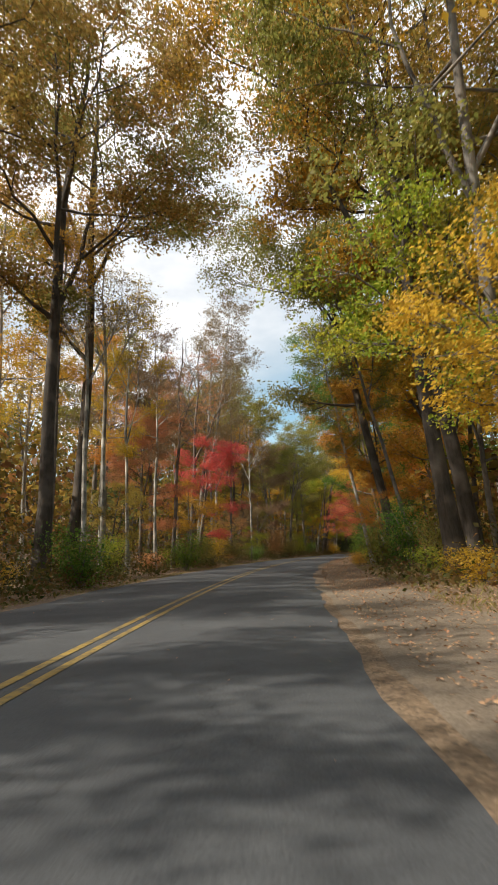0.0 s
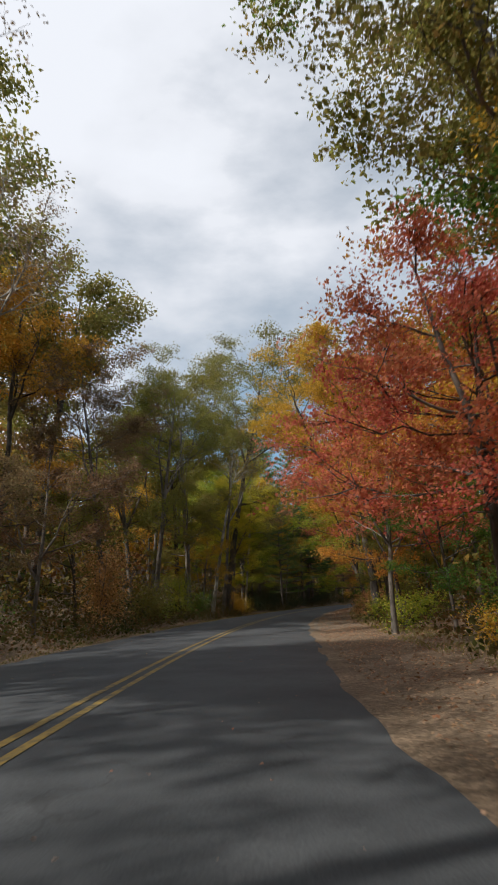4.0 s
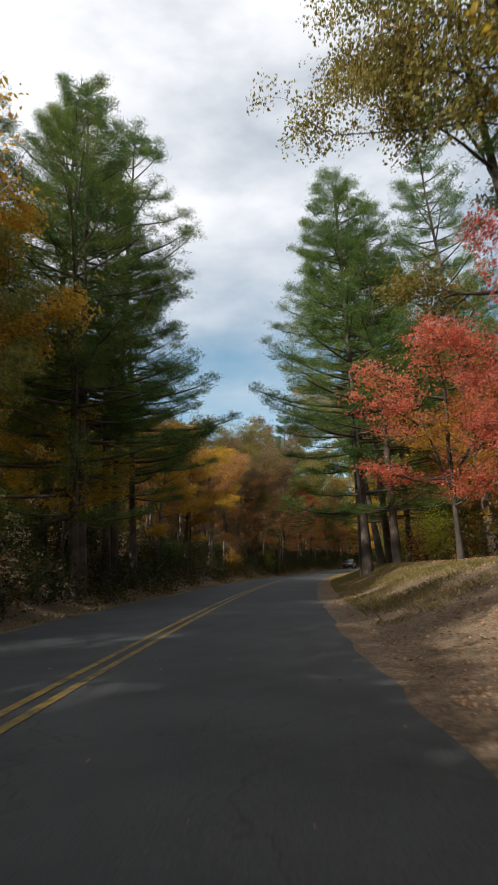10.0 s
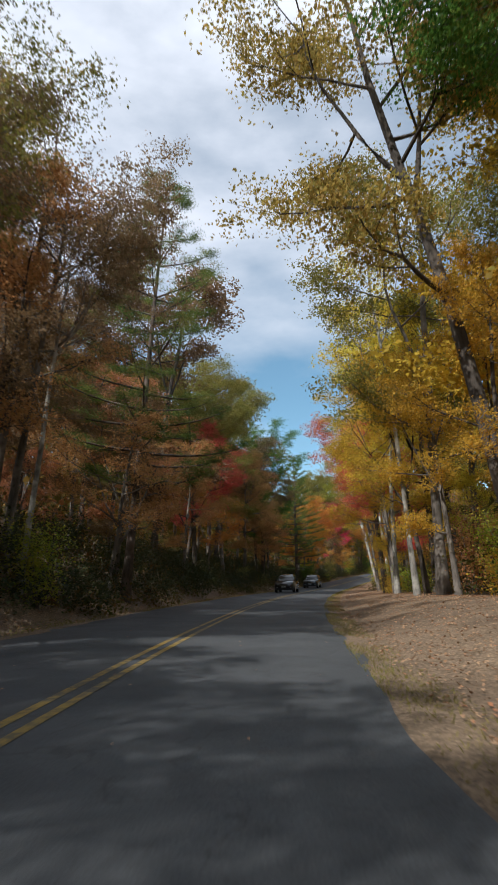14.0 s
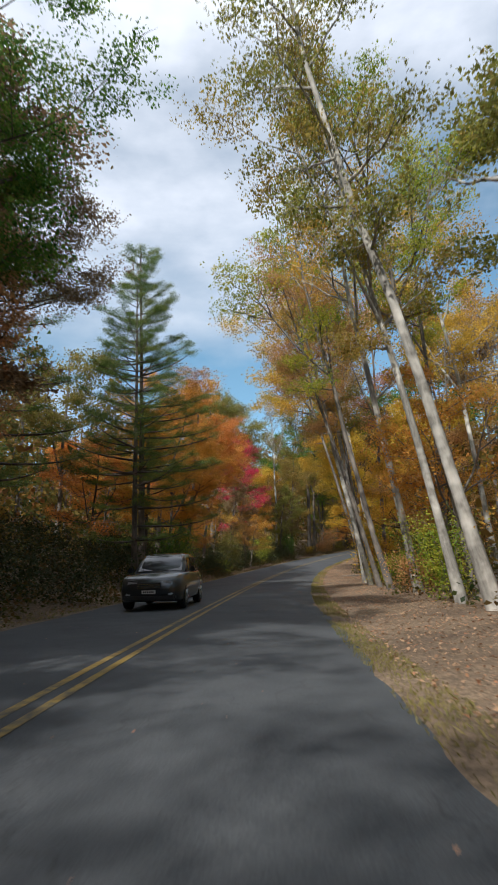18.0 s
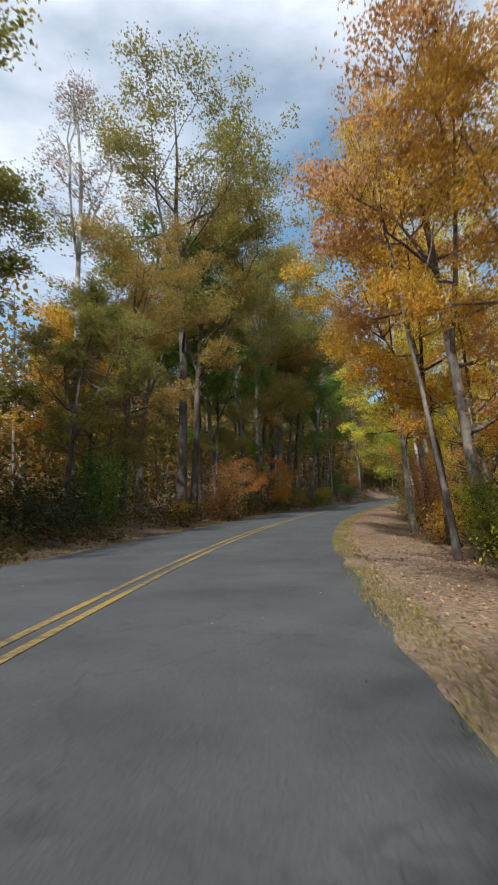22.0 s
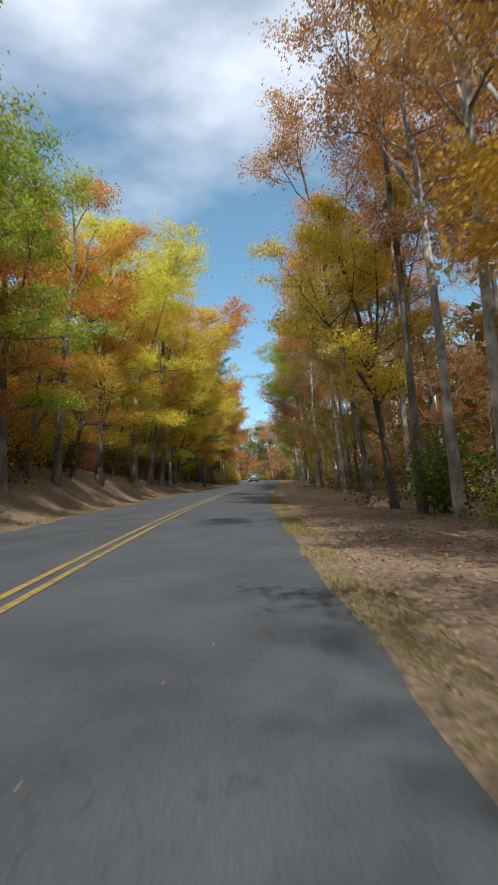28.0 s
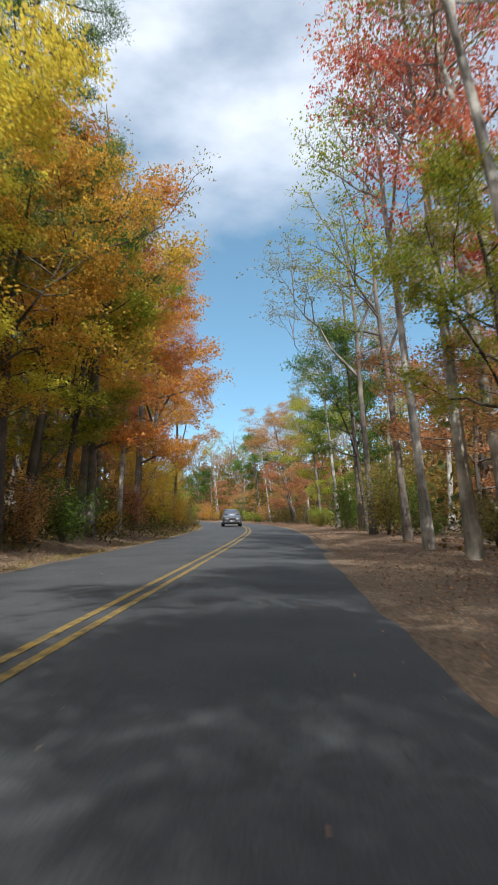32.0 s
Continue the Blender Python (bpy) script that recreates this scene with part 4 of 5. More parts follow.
plant("small", 309.0, 1.7, False, "rust", 0.72, tilt=(3, 0))
plant("small", 311.0, 1.6, False, "orange", 0.72, tilt=(3, 0))
plant("bare", 334.8, 5.0, False, "brown", 1.45, tilt=(0, 0))
plant("oak", 317.0, 13.0, True, "bronze", 0.89, tilt=(0, 0))
plant("maple", 317.2, 3.7, True, "gold", 0.69, tilt=(4, 0))
plant("maple", 317.0, 5.2, False, "crimson", 1.20, tilt=(0, 0))
plant("maple", 320.2, 3.7, False, "orange", 0.62, tilt=(4, 0))
plant("slender", 323.2, 2.8, True, "gold", 0.63, tilt=(5, 0))
plant("maple", 324.8, 3.9, True, "rust", 1.09, tilt=(4, 0))
plant("maple", 329.0, 3.8, True, "gold", 0.95, tilt=(5, 0))
plant("maple", 331.0, 3.3, False, "olive", 0.75, tilt=(3, 0))
plant("maple", 335.0, 4.2, False, "brown", 0.75, tilt=(0, 0))
plant("oak", 337.0, 3.4, False, "bronze", 0.79, tilt=(3, 0))
plant("slender", 337.0, 3.3, True, "yellow", 0.95, tilt=(4, 0))
plant("slender", 338.5, 4.2, True, "gold", 1.05, tilt=(2, 0))
plant("slender", 341.5, 4.3, True, "yellow", 0.95, tilt=(3, 0))
plant("oak", 344.6, 2.9, False, "olive", 1.50, tilt=(2, 0))
plant("maple", 344.5, 4.2, True, "yellow", 0.85, tilt=(8, 0))
plant("oak", 348.0, 3.3, False, "bronze", 1.25, tilt=(3, 0))
plant("slender", 351.0, 4.6, True, "orange", 0.79, tilt=(2, 0))
plant("oak", 352.8, 3.3, False, "green", 0.74, tilt=(4, 0))
plant("small", 353.5, 1.6, False, "orange", 0.59, tilt=(6, 0))
plant("oak", 353.8, 3.4, False, "olive", 1.00, tilt=(0, 0))
plant("sparse", 356.5, 5.4, True, "yellow", 1.12, tilt=(2, 0))
plant("slender", 360.8, 4.6, True, "gold", 0.95, tilt=(2, 0))
plant("small", 361.0, 3.9, True, "lime", 1.20, tilt=(6, 0))
plant("slender", 364.0, 4.6, True, "yellow", 1.10, tilt=(2, 0))
plant("small", 361.5, 1.6, False, "orange", 0.66, tilt=(6, 0))
plant("oak", 361.8, 3.4, False, "olive", 1.30, tilt=(0, 0))
plant("oak", 365.2, 3.6, False, "olive", 1.28, tilt=(8, 0))
plant("oak", 368.2, 4.4, False, "bronze", 1.25, tilt=(6, 0))
plant("sparse", 368.8, 3.3, True, "gold", 1.06, tilt=(0, 0))
plant("small", 369.2, 4.2, True, "rust", 0.79, tilt=(0, 0))
plant("oak", 369.8, 3.3, False, "bronze", 1.00, tilt=(0, 0))
plant("oak", 371.0, 3.4, False, "olive", 1.40, tilt=(10, 0))
plant("sparse", 371.8, 4.0, True, "gold", 1.12, tilt=(1, 0))
plant("oak", 374.0, 3.2, False, "green", 0.89, tilt=(0, 0))
plant("sparse", 374.5, 4.9, True, "lime", 1.20, tilt=(2, 0))
plant("small", 377.0, 4.4, True, "orange", 1.00, tilt=(5, 0))
plant("oak", 377.0, 3.4, False, "olive", 1.25, tilt=(8, 0))
plant("maple", 381.2, 5.5, True, "lime", 0.66, tilt=(4, 0))
plant("sparse", 383.2, 4.7, True, "gold", 1.18, tilt=(1, 0))
plant("oak", 384.0, 3.3, False, "green", 1.20, tilt=(6, 0))
plant("slender", 387.2, 4.2, True, "gold", 1.05, tilt=(1, 0))
plant("slender", 389.8, 2.1, False, "olive", 0.53, tilt=(0, 0))
plant("sparse", 391.5, 3.9, True, "gold", 1.18, tilt=(2, 0))
plant("oak", 392.0, 3.4, False, "green", 0.84, tilt=(3, 0))
plant("small", 407.2, 4.2, True, "lime", 1.10, tilt=(6, 0))
plant("oak", 407.2, 3.4, False, "brown", 0.84, tilt=(4, 0))
plant("slender", 409.5, 4.7, True, "rust", 0.95, tilt=(4, 0))
plant("maple", 412.0, 4.0, True, "gold", 0.88, tilt=(6, 0))
plant("shrub", 416.8, 4.9, True, "green", 0.90, tilt=(0, 0))
plant("slender", 417.8, 6.1, True, "orange", 1.05, tilt=(2, 0))
plant("slender", 417.8, 4.3, True, "rust", 1.05, tilt=(2, 0))
plant("maple", 418.2, 2.8, False, "lime", 0.88, tilt=(4, 0))
plant("oak", 418.8, 3.3, False, "green", 0.79, tilt=(0, 0))
plant("shrub", 418.8, 4.7, True, "lime", 0.80, tilt=(0, 0))
plant("slender", 421.0, 4.4, True, "rust", 1.05, tilt=(0, 0))
plant("maple", 422.8, 2.5, False, "lime", 0.91, tilt=(2, 0))
plant("slender", 423.0, 4.0, True, "rust", 1.05, tilt=(1, 0))
plant("slender", 425.0, 7.6, True, "rust", 0.95, tilt=(0, 0))
plant("maple", 425.5, 3.8, True, "yellow", 0.80, tilt=(4, 0))
plant("maple", 427.8, 2.5, False, "lime", 0.95, tilt=(2, 0))
plant("slender", 428.0, 5.0, True, "orange", 0.89, tilt=(3, 0))
plant("slender", 430.0, 3.9, True, "rust", 1.00, tilt=(5, 0))
plant("maple", 433.8, 2.6, False, "orange", 1.09, tilt=(3, 0))
plant("maple", 434.0, 5.4, True, "bronze", 0.95, tilt=(3, 0))
plant("maple", 440.5, 2.5, False, "yellow", 1.14, tilt=(4, 0))
plant("slender", 441.0, 4.2, True, "orange", 1.00, tilt=(5, 0))
plant("slender", 443.5, 5.0, True, "rust", 0.95, tilt=(2, 0))
plant("slender", 446.2, 5.2, True, "bronze", 0.89, tilt=(3, 0))
plant("maple", 449.5, 2.6, False, "gold", 1.06, tilt=(4, 0))
plant("maple", 449.5, 2.6, False, "yellow", 1.40, tilt=(4, 0))
plant("slender", 452.0, 3.5, True, "bronze", 1.00, tilt=(2, 0))
plant("maple", 454.5, 2.5, False, "yellow", 1.31, tilt=(5, 0))
plant("slender", 455.0, 4.3, True, "rust", 1.00, tilt=(3, 0))
plant("slender", 457.0, 5.4, True, "orange", 0.92, tilt=(2, 0))
plant("small", 456.0, 4.0, True, "bronze", 1.00, tilt=(4, 0))
plant("slender", 459.0, 4.3, True, "rust", 0.95, tilt=(3, 0))
plant("maple", 459.5, 2.6, False, "gold", 1.22, tilt=(5, 0))
plant("sparse", 461.5, 2.2, False, "rust", 0.82, tilt=(0, 0))
plant("maple", 463.5, 2.6, False, "yellow", 0.88, tilt=(5, 0))
plant("maple", 465.5, 2.6, False, "orange", 1.49, tilt=(3, 0))
plant("maple", 465.8, 2.6, False, "yellow", 1.06, tilt=(12, 0))
plant("oak", 467.2, 4.7, True, "lime", 0.79, tilt=(6, 0))
plant("oak", 468.2, 4.1, True, "lime", 0.84, tilt=(11, 0))
plant("slender", 473.2, 5.9, True, "rust", 0.89, tilt=(3, 0))
plant("maple", 473.5, 2.6, False, "gold", 1.14, tilt=(4, 0))
plant("maple", 474.0, 3.9, True, "rust", 1.02, tilt=(6, 0))
plant("slender", 476.8, 4.2, True, "rust", 0.95, tilt=(5, 0))
plant("pine", 479.5, 1.6, False, "pine", 0.68, tilt=(0, 0))
plant("maple", 482.5, 2.7, False, "yellow", 0.88, tilt=(7, 0))
plant("sparse", 484.0, 3.2, True, "olive", 1.00, tilt=(4, 0))
plant("maple", 484.0, 2.6, False, "yellow", 0.92, tilt=(4, 0))
plant("pine", 492.0, 2.6, False, "pine", 1.15, tilt=(0, 0))
plant("slender", 486.5, 3.9, True, "red", 0.95, tilt=(5, 0))
plant("maple", 486.5, 3.9, True, "lime", 0.66, tilt=(4, 0))
plant("maple", 486.8, 2.6, False, "yellow", 0.83, tilt=(4, 0))
plant("sparse", 488.5, 3.1, True, "red", 1.06, tilt=(3, 0))
plant("maple", 489.5, 2.6, False, "gold", 0.96, tilt=(4, 0))
plant("sparse", 489.5, 4.3, True, "red", 1.06, tilt=(4, 0))
plant("sparse", 492.5, 3.0, True, "lime", 1.06, tilt=(3, 0))
plant("maple", 493.8, 2.5, False, "gold", 1.06, tilt=(4, 0))
plant("sparse", 497.5, 3.4, True, "lime", 1.00, tilt=(3, 0))
plant("maple", 497.8, 2.6, False, "lime", 0.96, tilt=(4, 0))
plant("maple", 499.8, 2.6, False, "orange", 1.22, tilt=(4, 0))
plant("sparse", 500.0, 2.2, False, "olive", 1.29, tilt=(0, 0))
plant("slender", 504.0, 2.0, False, "orange", 0.89, tilt=(3, 0))
plant("sparse", 504.5, 3.2, True, "olive", 1.12, tilt=(3, 0))
plant("maple", 508.2, 3.5, True, "green", 0.88, tilt=(4, 0))
plant("maple", 510.0, 2.5, False, "orange", 1.31, tilt=(3, 0))
plant("sparse", 512.2, 3.8, True, "olive", 1.06, tilt=(3, 0))
plant("oak", 520.2, 3.3, False, "rust", 1.00, tilt=(3, 0))
plant("sparse", 522.2, 3.8, True, "olive", 1.00, tilt=(3, 0))
plant("maple", 530.5, 2.5, False, "orange", 1.09, tilt=(4, 0))
plant("maple", 534.0, 4.4, True, "lime", 0.95, tilt=(3, 0))
plant("oak", 548.8, 4.3, True, "rust", 0.79, tilt=(3, 0))
fill(True, RIGHT, 7, 9.5, 3)
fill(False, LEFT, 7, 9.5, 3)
# extra left row, added to throw shade on the front trees
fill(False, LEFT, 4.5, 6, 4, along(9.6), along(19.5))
fill(True, RIGHT, 11.5, 9, 5)
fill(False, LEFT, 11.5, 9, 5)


def cut(when):
    """Width of the bare cut bank on the left."""
    return float(np.interp(when, [27.5, 28.5, 32.5, 33.5], [0, 2.2, 2.2, 0]))


def undergrowth(right, beds):
    s = -8.0
    while s < 630:
        when = float(np.interp(s, _run, _t))
        colour = choice(beds, when)[1]
        roll = dice.random()
        if not right and 9.3 < when < 23.4 and roll > 0.4:
            s += dice.uniform(2.0, 4.4)
            continue
        if roll < 0.28:
            plant("small", s, verge(s) + dice.uniform(1, 4.5) if right else dice.uniform(2.5, 7), right, colour if colour != "pine" else "gold", dice.uniform(.6, 1.05), tilt=(dice.uniform(0, 8), 0))
        else:
            plant("shrub", s, verge(s) + dice.uniform(0, 2.8) if right else dice.uniform(.9, 3.2) + cut(when), right, ("green", "lime", "olive", "gold", "rust")[int(dice.integers(5))], dice.uniform(.6, 1.25))
        s += dice.uniform(2.0, 4.4)


undergrowth(True, RIGHT)
undergrowth(False, LEFT)


def thicket():
    """Evergreen bushes added to the left bank; near-black leaves stand in for shade."""
    rng = np.random.default_rng(77)
    centres = []
    for start, end, near, step in ((9.3, 23.4, 1.2, 0.9), (28.4, 33.0, 3.4, 1.3)):
        s = np.arange(along(start), along(end), step)
        s = s + rng.uniform(-.6, .6, len(s))
        off = near + rng.uniform(0, 1, len(s)) ** 1.2 * 4.2
        tall = 0.7 + 0.45 * (off - near) + rng.uniform(0, .9, len(s))
        for place, h in zip(places(s, EDGE_L - off, relief(s, EDGE_L - off)), tall):
            n = int(420 * h)
            ball = rng.normal(size=(n, 3))
            ball *= (rng.uniform(.2, 1, (n, 1)) ** .5) / np.linalg.norm(ball, axis=1)[:, None]
            lump = ball * np.array([1.1, 1.1, .62]) * (.55 + .4 * h) * (1 + .25 * np.sin(ball[:, :1] * 7 + s[0]))
            centres.append(place + lump + np.array([0, 0, .5 * h]))
    tagged(new("evergreen_thicket", flat_mesh("evergreen_thicket", *leaves(rng, np.concatenate(centres), .125, .5), LEAF["shade_green"])), "added dark evergreen bushes standing in for shade on the bank", "undergrowth", kind="stuff")


thicket()
for i in range(18):      # low trees whose boughs hang over the cut bank
    plant("small", along(28.3) + i * 5.2 + dice.uniform(-1, 1), dice.uniform(2.8, 4.2), False, ("gold", "yellow", "lime", "orange", "gold")[i % 5], dice.uniform(.85, 1.15), tilt=(dice.uniform(4, 12), 0))
for models in MODEL.values():
    for ob in models:
        for o in (*ob.children_recursive, ob):
            bpy.data.objects.remove(o)

# ---- the woods behind ----


def woods():
    rng = np.random.default_rng(99)
    stems, mass = Bag(), []
    for right in (True, False):
        n = 1000 if right else 1500
        s = rng.uniform(-30, 720, n)
        off = 15 + rng.uniform(0, 1, n) ** 0.8 * 28
        u = EDGE_R + off if right else EDGE_L - off
        base = places(s, u, relief(s, u))
        for b in base:
            h = rng.uniform(11, 20)
            k = np.array([0, .5, 1.0])
            lean = rng.normal(size=2) * 0.05 * h
            pts = b + np.column_stack([lean[0] * k, lean[1] * k, h * 0.9 * k - 0.3])
            r = h * rng.uniform(.007, .012)
            stems.add(*tube(pts, [r, r * .75, r * .25], 4))
            w = rng.uniform(1.8, 3.4)
            m = 260
            q = rng.uniform(0, 1, m)
            az, rr = rng.uniform(0, 6.28, m), np.sqrt(rng.uniform(0, 1, m)) * w * np.sin(math.pi * (0.15 + 0.8 * q)) ** 0.6
            lump = np.round(rng.normal(size=(m, 3)) * 1.2) * 0.35
            mass.append(b + np.column_stack([np.cos(az) * rr + lean[0] * q, np.sin(az) * rr + lean[1] * q, h * (0.22 + 0.8 * q)]) + lump)
        low = 13000
        s = rng.uniform(-30, 720, low)
        off = 7 + rng.uniform(0, 1, low) * 32
        u = EDGE_R + off if right else EDGE_L - off
        b = places(s, u, relief(s, u))
        b[:, 2] += rng.uniform(0, 1, low) ** 1.5 * 6.5
        b = np.repeat(b, 8, axis=0) + rng.normal(size=(low * 8, 3)) * np.array([.8, .8, .5]) + np.array([0, 0, .7])
        mass.append(b)
    tagged(new("far_trunks", stems.mesh("far_trunks", BARK_GREY, True)), "grey trunks of the woods behind the roadside trees", "trees", kind="stuff")
    tagged(new("far_woods", flat_mesh("far_woods", *leaves(rng, np.concatenate(mass), .55, .7), WOODS)), "mixed autumn foliage of the woods behind", "trees", kind="stuff")


def woods_material():
    m = leaf_material("mixed_autumn_foliage", [(.04, .07, .02), (.10, .11, .03), (.20, .15, .035), (.30, .19, .04), (.26, .11, .04), (.10, .07, .03)], gain=1.15)
    for nd in m.node_tree.nodes:
        if nd.type == "TEX_NOISE":
            nd.inputs["Scale"].default_value = 0.09
    return m


WOODS = woods_material()
woods()


def distant_woods():
    """The forest goes on, away from the road, on all sides."""
    rng = np.random.default_rng(123)
    x, y = (rng.uniform(a.min() - 270, a.max() + 270, 42000) for a in (_x, _y))
    z, d = lie(x, y)
    keep = (d > 44) & (d < 260)
    x, y, z, d = x[keep], y[keep], z[keep], d[keep]
    stems, mass = Bag(), []
    for b, far_off in zip(np.column_stack([x, y, z - 2.4]), d):
        h = rng.uniform(13, 21)
        if far_off < 70:
            stems.add(*tube(b + np.array([[0, 0, 0], [0.2, 0, h * .5], [0, .1, h * .9]]), [.2, .14, .05], 4))
        m = 30
        q = rng.uniform(0, 1, m)
        az, rr = rng.uniform(0, 6.28, m), np.sqrt(rng.uniform(0, 1, m)) * rng.uniform(2.6, 4.6) * np.sin(math.pi * (0.15 + 0.8 * q)) ** 0.6
        mass.append(b + np.column_stack([np.cos(az) * rr, np.sin(az) * rr, h * (0.25 + 0.78 * q)]))
    tagged(new("distant_trunks", stems.mesh("distant_trunks", BARK_GREY, True)), "grey trunks deep in the woods", "trees", kind="stuff")
    tagged(new("distant_woods", flat_mesh("distant_woods", *leaves(rng, np.concatenate(mass), 1.5, .75), WOODS)), "mixed autumn tree crowns of the wider forest", "trees", kind="stuff")


distant_woods()


def low_growth():
    """Knee- to head-high growth along the edge of the woods."""
    rng = np.random.default_rng(55)
    out = []
    for right, near, n in ((True, 3.6, 9000), (False, 1.1, 22000)):
        s = rng.uniform(-20, 620, n)
        off = (np.array([verge(v) for v in s]) + .4 if right else near + np.array([cut(v) for v in np.interp(s, _run, _t)])) + rng.uniform(0, 1, n) ** 1.3 * 6 + 0.5 * np.sin(s * .7) + 0.4 * np.sin(s * .23)
        u = EDGE_R + off if right else EDGE_L - off
        b = places(s, u, relief(s, u) + rng.uniform(0, 1, n) ** 1.6 * np.clip(0.3 + (off - (near if not right else 3.2)) * .55, .3, 3.2))
        out.append(np.repeat(b, 9, axis=0) + rng.normal(size=(n * 9, 3)) * np.array([.33, .33, .2]) + np.array([0, 0, .1]))
    tagged(new("low_growth", flat_mesh("low_growth", *leaves(rng, np.concatenate(out), .15, .65), LOW)), "low green and brown growth along the edge of the woods", "undergrowth", kind="stuff")


LOW = leaf_material("undergrowth_leaves", [(.03, .055, .015), (.08, .10, .02), (.16, .14, .04), (.24, .14, .05), (.10, .14, .03)], gain=0.85)
low_growth()

# ---- fallen leaves and grass ----


def strewn(name, count, spans, size, mat, label, lift=0.045):
    rng = np.random.default_rng(len(name) + count)
    cs = []
    for s_a, s_b, u_a, u_b, share, road_level in spans:
        n = int(count * share)
        s = rng.uniform(s_a, s_b, n)
        u = u_a + (u_b - u_a) * rng.uniform(0, 1, n)
        up = np.full(n, 0.055) if road_level else relief(s, u) + lift
        cs.append(places(s, u, up))
    v, f = leaves(rng, np.concatenate(cs), size, .7, 2.6)
    tagged(new(name, flat_mesh(name, v, f, mat)), label, "leaves", kind="stuff")


strewn("fallen_leaves", 230000, [(-5, 600, EDGE_R + .3, EDGE_R + 5.5, .62, False), (-5, 600, EDGE_L - 4, EDGE_L - .2, .38, False)], .056, FALLEN, "brown and tan fallen leaves strewn over the verges")
strewn("road_leaves", 3600, [(-5, 600, EDGE_L, EDGE_R, 1, True)], .03, FALLEN, "single fallen leaves lying on the asphalt")


def grass(count):
    """Blades of dry grass along the verges."""
    rng = np.random.default_rng(31)
    out = []
    for s_a, s_b, right, o_a, o_b, share, tall in ((232, 445, True, -.12, .55, .45, .055), (174, 232, True, -.12, .7, .10, .05), (138, 178, True, .7, 3.8, .17, .10), (-5, 560, False, .05, 1.0, .20, .10), (0, 130, True, 2.2, 4, .08, .12)):
        n = int(count * share)
        s = rng.uniform(s_a, s_b, n)
        off = rng.uniform(o_a, o_b, n)
        keep = np.sin(s * 1.7) + np.sin(s * .6 + off * 3) + rng.normal(size=n) * .7 > -0.6
        s, off = s[keep], off[keep]
        u = EDGE_R + off if right else EDGE_L - off
        b = places(s, u, relief(s, u) - .01)
        az = rng.uniform(0, 6.28, len(b))
        side = np.stack([np.cos(az), np.sin(az), 0 * az], 1) * .0045
        tip = rng.normal(size=b.shape) * tall * .45
        tip[:, 2] = tall * rng.uniform(.5, 1.3, len(b))
        mid = b + tip * np.array([.3, .3, .6])
        out.append(np.stack([b - side, b + side, mid + side * .8, b + tip], 1))
    v = np.concatenate(out).reshape(-1, 3)
    tagged(new("verge_grass", flat_mesh("verge_grass", v, np.arange(len(v)).reshape(-1, 4), GRASS)), "dry yellow-green grass along the edge of the road", "grass", kind="stuff")


grass(200000)


def pull_out(s_a, s_b, wide, mat, label):
    """A strip of gravel beside the asphalt with a ragged outer edge."""
    s = np.arange(s_a, s_b, .4)
    q = np.linspace(0, 1, 9)
    gs, gq = np.meshgrid(s, q, indexing="ij")
    taper = ease(s_a, s_a + 4, gs) * (1 - ease(s_b - 5, s_b, gs))
    gu = EDGE_R - .12 + gq * (wide * taper * (1 + .12 * np.sin(gs * .9) + .08 * np.sin(gs * 2.7)) + .15)
    up = relief(gs, np.maximum(gu, EDGE_R + .03)) + .026 * (1 - gq ** 4) - .008
    v = places(gs, gu, np.where(gq < .01, -.09, up)).reshape(-1, 3)      # the inner edge runs under the asphalt
    i = np.arange((len(s) - 1) * 9).reshape(-1, 9)[:, :-1].ravel()
    tagged(new("gravel_shoulder", flat_mesh("gravel_shoulder", v, np.stack([i, i + 9, i + 10, i + 1], 1)[:, ::-1], mat, True)), label, "shoulder", kind="structure")


pull_out(-20, 20, 2.6, GRAVEL, "pale sandy gravel shoulder beside the asphalt")
pull_out(74, 104, 2.2, GRAVEL, "pale sandy gravel shoulder beside the asphalt")
pull_out(along(30) - 4, along(31.6), 2.4, GREY_GRAVEL, "worn gravel pull-out strewn with leaves beside the road")

# ---- cars on the road ----


def plain(name, colour, rough, metal=0.0, coat=0.0):
    m, n, l, b = material(name, rough)
    dust = noise_node(n, l, 5, 5)
    r = ramp(n, [(.3, tuple(v * .8 for v in colour)), (.7, colour)])
    l.new(dust.outputs["Fac"], r.inputs["Fac"])
    l.new(r.outputs["Color"], b.inputs["Base Color"])
    b.inputs["Metallic"].default_value = metal
    b.inputs["Coat Weight"].default_value = coat
    return m


RUBBER = plain("tyre_rubber", (.02, .02, .02), .85)
RIM = plain("alloy_rim", (.42, .43, .44), .35, .9)
WINDOW = plain("dark_car_glass", (.012, .014, .016), .06, 0, .6)
LAMP = plain("lamp_glass", (.62, .64, .66), .12, .4, .8)
BLACK = plain("black_plastic", (.02, .02, .021), .6)
CHROME = plain("chrome", (.6, .6, .6), .15, 1.0)
PLATE = plain("number_plate", (.6, .6, .58), .5)


def loft(sections, mat, name, parent, close=True, label=""):
    """A closed skin through cross-sections that all have as many corners."""
    bm = bmesh.new()
    rings = [[bm.verts.new(p) for p in ring] for ring in sections]
    n = len(rings[0])
    for a, b in zip(rings, rings[1:]):
        for k in range(n):
            bm.faces.new((a[k], a[(k + 1) % n], b[(k + 1) % n], b[k]))
    if close:
        bm.faces.new(rings[0][::-1])
        bm.faces.new(rings[-1])
    bmesh.ops.recalc_face_normals(bm, faces=bm.faces)
    for f in bm.faces:
        f.smooth = True
    return part(name, bm, mat, parent, label)


